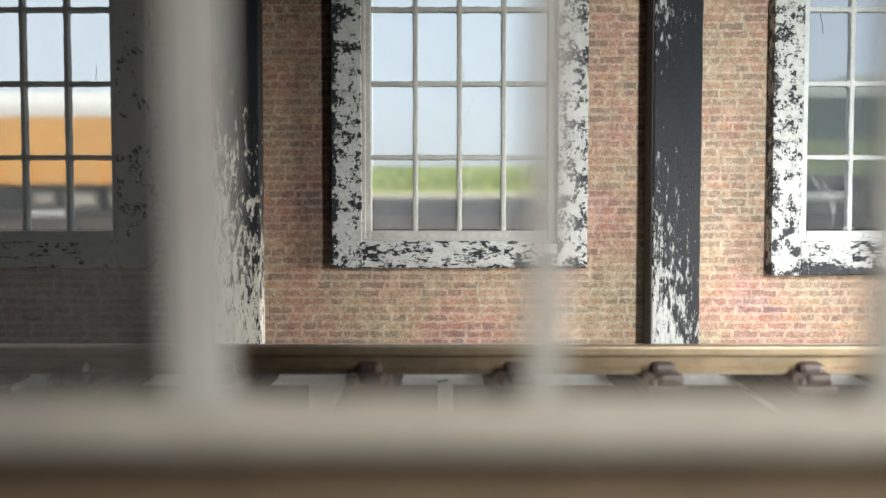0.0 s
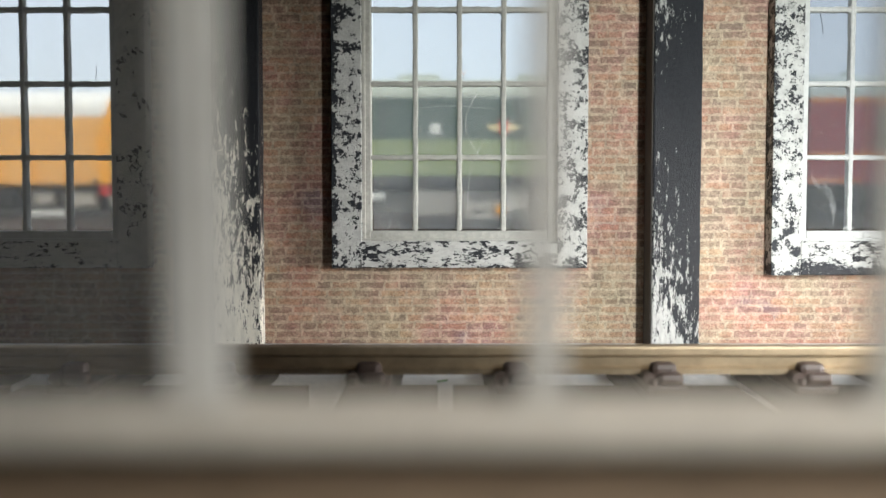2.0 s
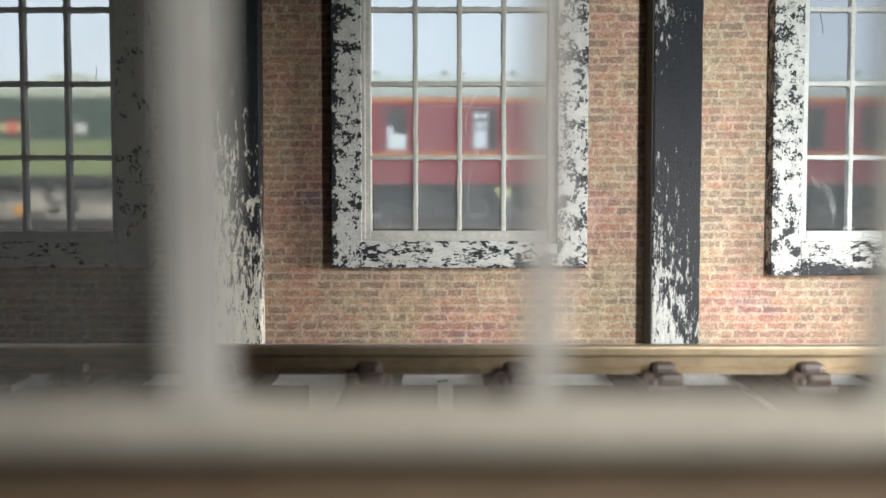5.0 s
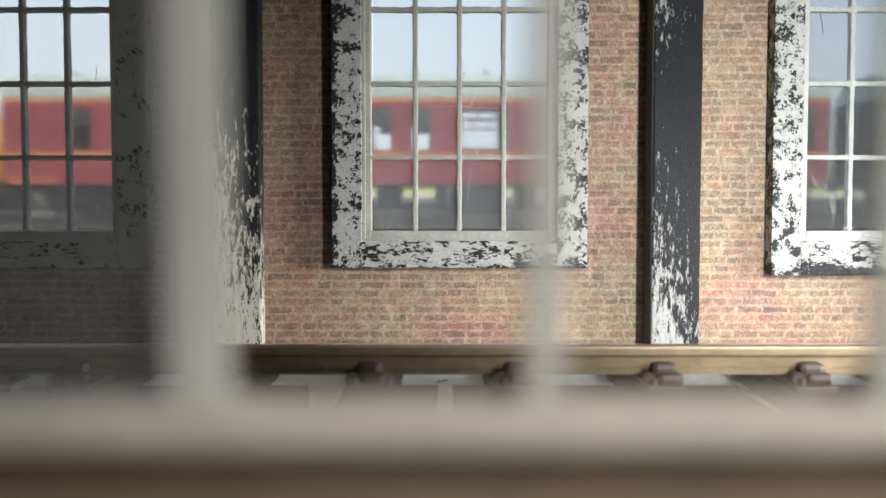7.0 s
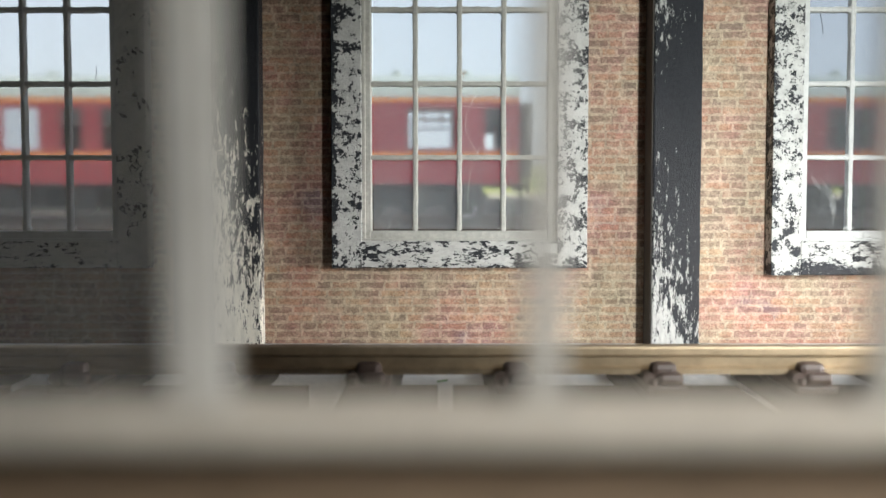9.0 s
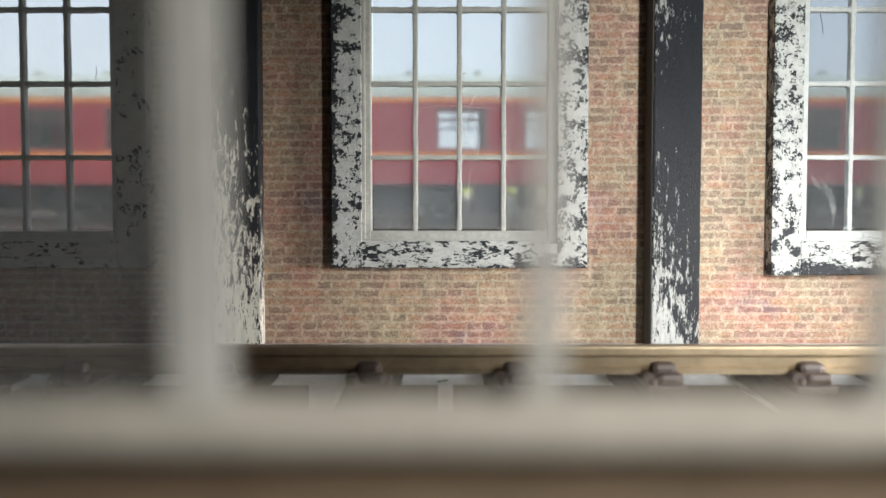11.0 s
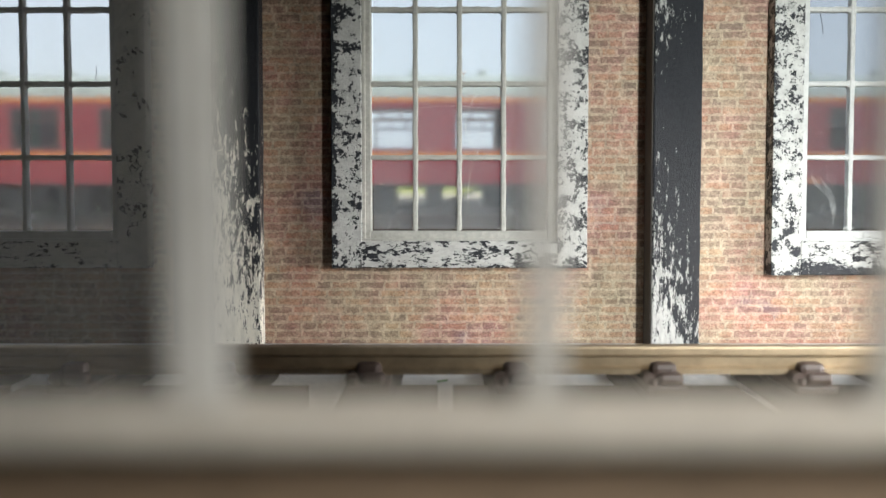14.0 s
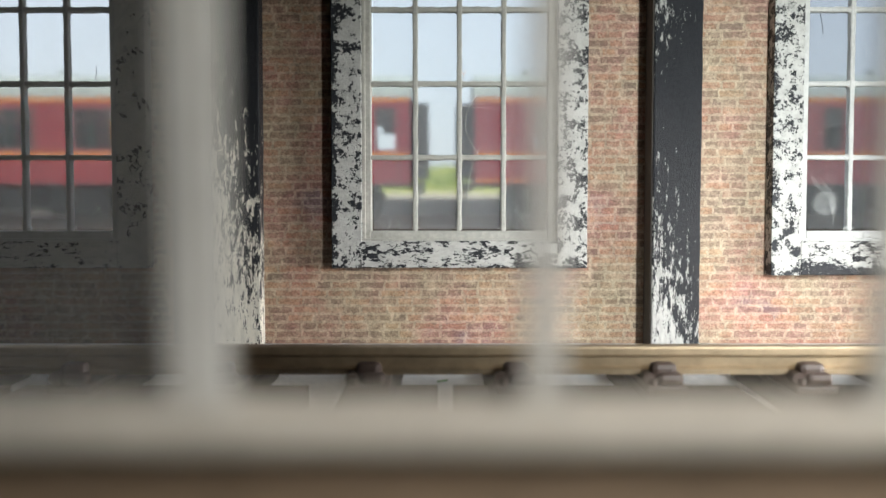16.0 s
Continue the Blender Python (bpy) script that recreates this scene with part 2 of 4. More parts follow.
WAGON_YELLOW = plain("wagon_yellow", (0.84, 0.44, 0.12), 0.5, 0, 60, 0.12, 0.03)
WAGON_WHITE = plain("wagon_white", (0.8, 0.8, 0.74), 0.5, 0, 60, 0.08, 0.03)
COACH_GLASS = pane_material("coach_glass", (0.99, 0.99, 1.0), 0.0)
BALLAST = plain("ballast", (0.05, 0.047, 0.043), 0.95, 0, 260, 0.5, 0.8, 0.0)
CONCRETE = plain("pale_path", (0.60, 0.53, 0.44), 0.95, 0, 8, 0.15, 0.3, 0.0)
GRASS = plain("grass", (0.36, 0.38, 0.06), 0.8, 0, 6, 0.3, 0.3)
LEAF = plain("leaf_green", (0.10, 0.26, 0.07), 0.5)
HEDGE = plain("hedge_leaf", (0.26, 0.34, 0.06), 0.7, 0, 6, 0.4, 0.3)


# ---- mesh helpers (millimetres) ----
def box(bm, x0, x1, y0, y1, z0, z1, bevel=0.0):
    made = bmesh.ops.create_cube(bm, size=1)["verts"]
    for v in made:
        v.co = Vector(((x0 + x1) / 2 + v.co.x * (x1 - x0), (y0 + y1) / 2 + v.co.y * (y1 - y0), (z0 + z1) / 2 + v.co.z * (z1 - z0)))
    if bevel:
        edges = list({e for v in made for e in v.link_edges})
        bmesh.ops.bevel(bm, geom=edges, offset=bevel, segments=2, affect="EDGES", profile=0.5)


def rod(bm, centre, axis, r, length, seg=20, r2=None):
    turn = {"X": pose(0, 0, 0, 0, 90, 0), "Y": pose(0, 0, 0, 90, 0, 0), "Z": Matrix()}[axis]
    bmesh.ops.create_cone(bm, cap_ends=True, segments=seg, radius1=r, radius2=r if r2 is None else r2, depth=length,
                          matrix=Matrix.Translation(centre) @ turn)


def prism(bm, outline, x0, x1):
    """A (y, z) outline drawn out along x."""
    a = [bm.verts.new((x0, y, z)) for y, z in outline]
    b = [bm.verts.new((x1, y, z)) for y, z in outline]
    n = len(outline)
    for i in range(n):
        bm.faces.new((a[i], a[(i + 1) % n], b[(i + 1) % n], b[i]))
    bm.faces.new(a[::-1])
    bm.faces.new(b)


def slab(bm, outline, y0, y1):
    """An (x, z) outline drawn out along y."""
    a = [bm.verts.new((x, y0, z)) for x, z in outline]
    b = [bm.verts.new((x, y1, z)) for x, z in outline]
    n = len(outline)
    for i in range(n):
        bm.faces.new((a[i], a[(i + 1) % n], b[(i + 1) % n], b[i]))
    bm.faces.new(a[::-1])
    bm.faces.new(b)


def finish(name, bm, material):
    bmesh.ops.recalc_face_normals(bm, faces=bm.faces[:])
    for v in bm.verts:
        v.co *= MM
    me = bpy.data.meshes.new(name)
    bm.to_mesh(me)
    bm.free()
    me.materials.append(material)
    return me


def part(name, bm, material, parent=None, label="", at=None):
    ob = new(name, finish(name, bm, material))
    if parent:
        ob.parent = parent
    if at:
        ob.location = [c * MM for c in at]
    return tagged(ob, label)


def boxes(name, material, parent, rows, label="", bevel=0.0):
    bm = bmesh.new()
    for r in rows:
        box(bm, *r, bevel=bevel)
    return part(name, bm, material, parent, label)


# ---- plan of the shed, millimetres ----
WALL_Y = 127.0
PITCH = 71.9
BAYS = (-1, 0, 1)
WIN_X = 2.7
WIN_Z = 18.0
ROWS = 5
WALL_TOP = 100.0
FLOOR_Z = -0.9
# the far wall leans back a little
LEAN = pose(0, WALL_Y * MM, 0.022, -2.2, 0, 0) @ pose(0, -WALL_Y * MM, -0.022)
PANE_W, PANE_H = 7.28, 12.1
HALF = 2 * PANE_W


def thing(name, label, category, group="", at=(0, 0, 0)):
    ob = new(name)
    ob.location = [c * MM for c in at]
    return tagged(ob, label, category, group)


# ---- ground and distance ----
def build_ground():
    bm = bmesh.new()
    box(bm, -400000, 400000, -400000, 400000, -600, -1.4)
    tagged(part("ground", bm, GRASS), "short yellow-green grass reaching to the horizon", "ground", kind="structure")
    bm = bmesh.new()
    prism(bm, [(140, -1.35), (140, -0.6), (330, 0.9), (690, 0.9), (2200, 0.2), (2250, -1.35)], -7000, 7000)
    tagged(part("ballast_bed", bm, BALLAST), "dark grey-brown ballast under the outdoor tracks", "ground", kind="structure")
    bm = bmesh.new()
    box(bm, -9000, 9000, 2260, 4150, -1.38, 0.3)
    tagged(part("path", bm, CONCRETE), "pale sandy path beyond the tracks", "path", kind="structure")
    # grassy rise with a ragged top, far beyond the tracks
    rng = random.Random(5)
    verts, faces = [], []
    n = 160
    for i in range(n + 1):
        x = -9.0 + 18.0 * i / n
        top = 0.225 + 0.03 * noise.noise((x * 0.9, 0, 0)) + 0.012 * noise.noise((x * 6, 3, 0))
        for y, z in ((4.2, -0.01), (5.0, 0.05), (6.0, 0.13), (7.2, top), (9.0, top - 0.05), (12.0, -0.02)):
            verts.append((x, y + 0.1 * rng.random(), z + 0.008 * rng.random()))
    for i in range(n):
        for k in range(5):
            a = i * 6 + k
            faces.append((a, a + 6, a + 7, a + 1))
    me = bpy.data.meshes.new("grass_bank")
    me.from_pydata(verts, [], faces)
    me.materials.append(GRASS)
    tagged(new("grass_bank", me), "sunlit grassy bank behind the railway", "grass bank", kind="structure")
    # tufts on the bank
    verts, faces = [], []
    for i in range(9000):
        x, y = rng.uniform(-6, 6), rng.uniform(4.4, 7.6)
        z0 = 0.05 + 0.16 * min(1, max(0, (y - 5) / 2.2)) - 0.02
        h, w, a = rng.uniform(0.03, 0.09), rng.uniform(0.01, 0.03), rng.uniform(0, 3.14)
        dx, dy, k = math.cos(a) * w, math.sin(a) * w, len(verts)
        verts += [(x - dx, y - dy, z0), (x + dx, y + dy, z0), (x + rng.uniform(-.02, .02), y + rng.uniform(-.02, .02), z0 + h)]
        faces.append((k, k + 1, k + 2))
    me = bpy.data.meshes.new("grass_tufts")
    me.from_pydata(verts, [], faces)
    me.materials.append(HEDGE)
    tagged(new("grass_tufts", me), "tufts of green grass on the bank", "grass", kind="stuff")


# ---- railway track ----
RAIL_SHAPE = ((-0.85, 3.3), (-0.95, 3.1), (-0.95, 2.35), (-0.35, 2.0), (-0.3, 0.95), (-0.85, 0.65), (-0.85, 0.0),
              (0.85, 0.0), (0.85, 0.65), (0.3, 0.95), (0.35, 2.0), (0.95, 2.35), (0.95, 3.1), (0.85, 3.3))


def build_track(name, label, x0, x1, yc, z_top, phase, step, detail):
    tr = thing(name, label, "railway track", "railway tracks", (0, yc, z_top))
    for s in (-16, 16):
        bm = bmesh.new()
        prism(bm, [(y + s, z - 3.3) for y, z in RAIL_SHAPE], x0, x1)
        part("rail", bm, RAIL if detail else RAIL_OUT, tr, "worn brown steel rail")
    bm = bmesh.new()
    box(bm, -3.1, 3.1, -30, 30, -7.25 if detail else -5.0, -4.75, 0.15)
    sleeper = finish("sleeper", bm, SLEEPER)
    bm = bmesh.new()
    box(bm, -2.4, 2.4, -4.2, 4.2, -4.75, -3.9, 0.25)
    box(bm, -1.55, 1.55, -3.0, -1.05, -3.95, -1.5, 0.7)
    box(bm, -1.55, 1.55, 1.05, 3.0, -3.95, -1.5, 0.7)
    box(bm, -0.9, 2.1, -3.7, -1.9, -3.95, -2.6, 0.55)
    rod(bm, (-1.9, -2.6, -3.2), "Y", 0.7, 1.6, 10)
    rod(bm, (-1.5, -3.3, -3.6), "Z", 0.5, 0.9, 8)
    rod(bm, (1.5, 3.3, -3.6), "Z", 0.5, 0.9, 8)
    chair = finish("rail_chair", bm, CHAIR)
    n0, n1 = math.ceil((x0 - phase) / step), math.floor((x1 - phase) / step)
    rng = random.Random(len(name))
    for i in range(n0, n1 + 1):
        x = phase + i * step
        sl = new("sleeper", sleeper)
        sl.parent = tr
        sl.location = (x * MM, 0, 0)
        for s in (-16, 16):
            if not detail and abs(x) > 260:
                continue
            c = new("rail_chair", chair)
            c.parent = sl
            c.location = (rng.uniform(-.1, .1) * MM, s * MM, 0)
    if detail:
        # moulded webs that tie the sleepers together
        for s in (-16, 16):
            bm = bmesh.new()
            for i in range(n0, n1):
                x = phase + i * step
                if i % 3 == 0:
                    box(bm, x + 3.1, x + 8.0, s - 13, s + 0.5, -7.2, -4.85)
                    box(bm, x + 9.8, x + step - 3.1, s - 13, s + 0.5, -7.2, -4.85)
                elif i % 3 == 1:
                    box(bm, x + 3.1, x + step - 3.1, s - 13, s + 0.5, -7.2, -4.9)
                else:
                    box(bm, x + 3.1, x + step - 7.5, s - 13, s + 0.5, -7.2, -4.9)
            tagged(part("sleeper_web", bm, SLEEPER, tr), kind="stuff")
    return tr


# ---- shed windows ----
def arc(x0, z0, x1, z1, bow, n=10):
    """A bowed line between two places on a pane."""
    dx, dz = x1 - x0, z1 - z0
    return [(x0 + dx * k / n - dz * bow * math.sin(math.pi * k / n), z0 + dz * k / n + dx * bow * math.sin(math.pi * k / n)) for k in range(n + 1)]


def build_window(number, cx, drop, sash_mat, pane_mat, frame_mat, sill_mat, marks, sheens=()):
    win = tagged(thing("window_%d" % number, "many-paned shed window in a black frame with flaking white paint", "window",
                       "shed windows", (cx, WALL_Y, 0)), kind="structure")
    z0, z1 = WIN_Z, WIN_Z + ROWS * PANE_H
    o, i, w = 20.9, 16.0, HALF
    bot = 11.9 - drop
    # outer frame, four boards with uneven edges
    rng = random.Random(number)
    for name, mat, lim in (("frame_board", frame_mat, (-o, -i, bot, z1 + 6)), ("frame_board", frame_mat, (i, o, bot, z1 + 6)),
                           ("frame_board", sill_mat, (-i, i, bot + .05, 16.35)), ("frame_board", frame_mat, (-i, i, z1 + 1.6, z1 + 6))):
        bm = bmesh.new()
        box(bm, lim[0], lim[1], -2.4, 1.2, lim[2], lim[3], 0.12)
        bmesh.ops.subdivide_edges(bm, edges=[e for e in bm.edges if e.calc_length() > 8], cuts=24)
        for v in bm.verts:
            v.co += 0.035 * Vector((noise.noise(v.co * 0.6 + Vector((number * 9, 0, 0))), 0.3 * noise.noise(v.co * 0.9), noise.noise(v.co * 0.7 + Vector((0, 7, 0)))))
        part(name, bm, mat, win, "black board with flaking white paint")
    # sash
    bm = bmesh.new()
    for lim in ((-i, -w, 16.4, z1 + 1.6), (w, i, 16.4, z1 + 1.6), (-w, w, 16.4, z0), (-w, w, z1, z1 + 1.6)):
        box(bm, lim[0], lim[1], -0.95, 1.6, lim[2], lim[3], 0.18)
    box(bm, -i, -i + 0.55, -1.25, 0, 16.4, z1 + 1.6, 0.1)
    box(bm, i - 0.55, i, -1.25, 0, 16.4, z1 + 1.6, 0.1)
    box(bm, -i, i, -1.25, 0, 16.1, 16.75, 0.1)
    part("sash", bm, sash_mat, win, "grubby off-white painted sash")
    # glazing bars with small fillets in their corners
    for k in range(1, 4):
        bm = bmesh.new()
        x = -w + k * PANE_W
        box(bm, x - 0.4, x + 0.4, -0.7, 0.7, z0 - .1, z1 + .1, 0.2)
        bmesh.ops.subdivide_edges(bm, edges=[e for e in bm.edges if e.calc_length() > 8], cuts=40)
        for v in bm.verts:
            v.co.x += 0.13 * noise.noise(v.co * 1.3)
        for r in range(ROWS + 1):
            fillet(bm, x, z0 + r * PANE_H, r > 0, r < ROWS)
        part("glazing_bar", bm, sash_mat, win)
    for r in range(1, ROWS):
        bm = bmesh.new()
        z = z0 + r * PANE_H
        box(bm, -w - .1, w + .1, -0.62, 0.7, z - 0.4, z + 0.4, 0.2)
        bmesh.ops.subdivide_edges(bm, edges=[e for e in bm.edges if e.calc_length() > 8], cuts=40)
        for v in bm.verts:
            v.co.z += 0.13 * noise.noise(v.co * 1.3 + Vector((0, number, 0)))
        part("glazing_bar", bm, sash_mat, win)
    for c in range(4):
        for r in range(ROWS):
            bm = bmesh.new()
            x, z = -w + c * PANE_W, z0 + r * PANE_H
            box(bm, x + .3, x + PANE_W - .3, 0.15, 0.35, z + .3, z + PANE_H - .3)
            p = part("pane", bm, pane_mat, win)
            p.visible_shadow = False
    # painted reflections: tapered ribbons lying on the panes
    for x0, z0, x1, z1, bow, wide in sheens:
        pts = arc(x0, z0, x1, z1, bow, 16)
        bm = bmesh.new()
        row = []
        for k, (x, z) in enumerate(pts):
            h = wide * (0.15 + math.sin(math.pi * k / 16)) * (0.7 + 0.5 * noise.noise((x, z, 3)))
            row.append((bm.verts.new((x - h, 0.05, z)), bm.verts.new((x + h, 0.05, z))))
        for (a, b), (d, e) in zip(row, row[1:]):
            bm.faces.new((a, b, e, d))
        part("smear_sheen", bm, SHEEN, win, "pale ribbon painted as a reflection on the pane").visible_shadow = False
    for pts, r, mat in marks:
        cu = bpy.data.curves.new("scratch", "CURVE")
        cu.dimensions, cu.bevel_depth, cu.bevel_resolution = "3D", r * 0.5 * MM, 1
        sp = cu.splines.new("POLY")
        sp.points.add(len(pts) - 1)
        for p, (x, z) in zip(sp.points, pts):
            p.co = (x * MM, 0.1 * MM, z * MM, 1)
        cu.materials.append(mat)
        ob = new("scratch", cu)
        ob.parent = win
    win.matrix_basis = LEAN @ pose(cx * MM, WALL_Y * MM, 0)
    return win


def fillet(bm, x, z, down, up):
    for sx in (-1, 1):
        for sz, ok in ((-1, down), (1, up)):
            if ok:
                a = [(x + sx * 0.3, z + sz * 0.3), (x + sx * 0.95, z + sz * 0.35), (x + sx * 0.5, z + sz * 0.5), (x + sx * 0.35, z + sz * 0.95)]
                slab(bm, a, -0.5, 0.55)


def build_shed():
    rows = []
    edges = [-160.0]
    for b in BAYS:
        c = WIN_X + b * PITCH
        rows.append((c - 16.2, c + 16.2, WALL_Y + 0.14, WALL_Y + 3, FLOOR_Z - .2, 16.3))
        rows.append((c - 16.2, c + 16.2, WALL_Y + 0.14, WALL_Y + 3, WIN_Z + ROWS * PANE_H + 1.7, WALL_TOP))
        edges += [c - 16.2, c + 16.2]
    edges.append(155.0)
    for a, b in zip(edges[::2], edges[1::2]):
        rows.append((a, b, WALL_Y + 0.14, WALL_Y + 3, FLOOR_Z - .2, WALL_TOP))
    bm = bmesh.new()
    for r in rows:
        box(bm, *r)
    far = tagged(part("wall_far", bm, MORTAR), "shed wall of mottled red and brown brick with buff mortar", "wall", kind="structure")
    near_y = 15.0
    c, w = 2.15, 4 * PANE_W / 2 + 1.6
    # near and end walls are darkened so they bounce little light
    bm = bmesh.new()
    # unseen second opening, cut for the fill lamp beside it
    d = c + PITCH
    for r in ((-160, c - w, near_y, near_y + 3, FLOOR_Z, WALL_TOP), (c + w, d - w, near_y, near_y + 3, FLOOR_Z, WALL_TOP), (d + w, 155, near_y, near_y + 3, FLOOR_Z, WALL_TOP),
              (c - w, c + w, near_y, near_y + 3, FLOOR_Z, 15.5), (c - w, c + w, near_y, near_y + 3, 82, WALL_TOP),
              (d - w, d + w, near_y, near_y + 3, FLOOR_Z, 15.5), (d - w, d + w, near_y, near_y + 3, 82, WALL_TOP)):
        box(bm, *r)
    tagged(part("wall_near", bm, SHADING_DARK), "plain shed wall around the near windows, dark to cut bounce", "wall", kind="structure")
    bm = bmesh.new()
    box(bm, -163, -160, near_y, WALL_Y + 3, 0, WALL_TOP)
    tagged(part("wall_end", bm, SHADING_DARK), "plain unseen end wall, dark to cut bounce", "wall", kind="structure")
    # unseen roof; its strip over the eye is added to shade the window
    bm = bmesh.new()
    box(bm, -163, 155, near_y - 4, WALL_Y + 8, WALL_TOP, WALL_TOP + 3)
    box(bm, -163, 38, -48, near_y - 4, WALL_TOP, WALL_TOP + 3)
    tagged(part("ceiling", bm, SHADING_DARK), "dark unseen shed roof, extended to shade the near window", "ceiling", kind="structure")
    bm = bmesh.new()
    box(bm, -163, 155, -75, WALL_Y + 6, -1.38, FLOOR_Z)
    tagged(part("floor", bm, FLOOR), "bare gritty white shed floor", "floor", kind="structure")
    # unseen screen behind the eye, added to keep skylight off the near window
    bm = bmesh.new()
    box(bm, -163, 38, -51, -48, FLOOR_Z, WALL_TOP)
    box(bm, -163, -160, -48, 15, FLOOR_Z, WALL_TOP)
    tagged(part("shade_screen", bm, SHADING_DARK), "unseen dark screen added to shade the near window", "wall", kind="structure")
    # near window, right before the lens
    win = tagged(thing("window_4", "off-white shed window with slim glazing bars and brown sill", "window", "shed windows", (c, 16.0, 0)), kind="structure")
    hw = 2 * PANE_W * 1.01
    for k in (-1, 0, 1):
        bm = bmesh.new()
        x = k * 7.36
        hb = 0.66 if k < 0 else 0.36
        box(bm, x - hb, x + hb, -0.2, 0.3, 20, 82, 0.15)
        for sx in (-1, 1):
            slab(bm, [(x + sx * .3, 20.1), (x + sx * .8, 20.2), (x + sx * .5, 20.5), (x + sx * .4, 21.0)], -0.4, 0.5)
        part("glazing_bar", bm, NEAR_SASH, win)
    bm = bmesh.new()
    box(bm, -hw, -7.36 - 0.6, 0.0, 0.08, 20.3, 81.5)
    part("pane", bm, PANE_VEIL, win, "glass pane with a pale veil painted as glare").visible_shadow = False
    bm = bmesh.new()
    box(bm, -hw - 1.6, hw + 1.6, -0.6, 1.2, 19.35, 20.33, 0.3)
    part("bottom_rail", bm, NEAR_RAIL, win, "off-white bottom rail in a beige tone")
    bm = bmesh.new()
    box(bm, -hw - 1.6, -hw, -0.6, 1.2, 20.3, 82, 0.2)
    box(bm, hw, hw + 1.6, -0.6, 1.2, 20.3, 82, 0.2)
    part("sash", bm, NEAR_SASH, win, "off-white painted sash")
    bm = bmesh.new()
    box(bm, -hw - 1.6, hw + 1.6, -0.9, 1.8, 15.5, 18.7, 0.3)
    part("window_sill", bm, NEAR_SILL, win, "brown weathered sill")
    bm = bmesh.new()
    box(bm, -hw - 1.6, hw + 1.6, 0.1, 1.1, 18.68, 19.37)
    part("rebate", bm, NEAR_SILL, win, "dark joint between sash and sill")
    # unseen copy of the window, added where the fill lamp stands
    copy_thing(win, pose((c + PITCH) * MM, 0.016, 0)).name = "window_5"
    return far


def build_post(x, label, mat, half, deep):
    bm = bmesh.new()
    box(bm, -half, half, -deep, -0.02, FLOOR_Z, WALL_TOP - 0.1, 0.2)
    bmesh.ops.subdivide_edges(bm, edges=[e for e in bm.edges if e.calc_length() > 20], cuts=30)
    for v in bm.verts:
        v.co.x += 0.12 * noise.noise(v.co * 0.25 + Vector((x, 0, 0)))
    ob = part("timber_post", bm, mat)
    ob.matrix_basis = LEAN @ pose(x * MM, WALL_Y * MM, 0)
    tagged(ob, label, "post", "wall posts")
    if x > 0:
        # dark strip hides the flakes and stands in for the shaded side
        bm = bmesh.new()
        box(bm, -half - 0.2, -half + 0.1, -deep + 0.35, -0.05, FLOOR_Z, WALL_TOP - 0.2, 0.05)
        part("shade_strip", bm, SHADING_DARK, ob, "dark strip over the post's shaded side")


def build_bricks(far):
    rng = random.Random(11)
    course, joint, h = 1.38, 0.44, 0.016
    kinds = {}

    def solid(x0, x1, z0, z1):
        """A brick with a ragged outline: back and front rings."""
        n = max(2, round((x1 - x0) / 0.8))
        j = lambda: rng.uniform(-0.13, 0.13)
        xs = [x0 + (x1 - x0) * i / n for i in range(n + 1)]
        ring = [(x + j(), z0 + j()) for x in xs] + [(x1 + j() * .7, (z0 + z1) / 2)] + [(x + j(), z1 + j()) for x in xs[::-1]] + [(x0 + j() * .7, (z0 + z1) / 2)]
        m = len(ring)
        pts = [(x, 0, z) for x, z in ring] + [(x, -h, z) for x, z in ring]
        return pts, [tuple(range(m, 2 * m))] + [(i, (i + 1) % m, m + (i + 1) % m, m + i) for i in range(m)]

    gaps = []
    for b in BAYS:
        c = WIN_X + b * PITCH
        gaps.append((c - 20.9, c + 20.9, 12.2, 99))
    verts, faces, single = [], [], []
    for r in range(-1, 46):
        z0, z1 = 0.15 + r * course, 0.15 + r * course + course - joint
        x = -100 - rng.random() * 4.8
        while x < 100:
            wd = 4.4 if rng.random() < 0.6 else 2.5
            x0, x1 = x, x + wd - joint
            x += wd
            cut = False
            for a, b, lo, hi in gaps:
                if z1 > lo and z0 < hi and x1 > a and x0 < b:
                    if x0 >= a and x1 <= b:
                        x0 = x1
                    elif x0 < a:
                        x1 = a
                    else:
                        x0 = b
                    cut = True
            if x1 - x0 < 0.5:
                continue
            y = WALL_Y + 0.14 - rng.random() * 0.01
            if not cut and -26 < x0 < 33 and len(single) < 290 and z1 < 34:
                single.append((wd, x0, y, z0, x1))
            else:
                k = len(verts)
                pts, quads = solid(x0, x1, z0, z1)
                verts += [(vx * MM, (y + vy) * MM, vz * MM) for vx, vy, vz in pts]
                faces += [tuple(i + k for i in q) for q in quads]
    me = bpy.data.meshes.new("brickwork")
    me.from_pydata(verts, [], faces)
    me.materials.append(BRICK_MASS)
    me.update()
    mass = new("brickwork", me)
    mass.parent = far
    tagged(mass, "mottled red and brown bricks", kind="stuff")
    for wd in (4.4, 2.5):
        kinds[wd] = []
        for k in range(8):
            pts, quads = solid(0, wd - joint, 0, course - joint)
            me = bpy.data.meshes.new("brick")
            me.from_pydata([tuple(c * MM for c in p) for p in pts], [], quads)
            me.materials.append(BRICK)
            me.update()
            kinds[wd].append(me)
    for wd, x0, y, z0, x1 in single:
        ob = new("brick", rng.choice(kinds[wd]))
        ob.parent = far
        ob.location = (x0 * MM, y * MM, z0 * MM)


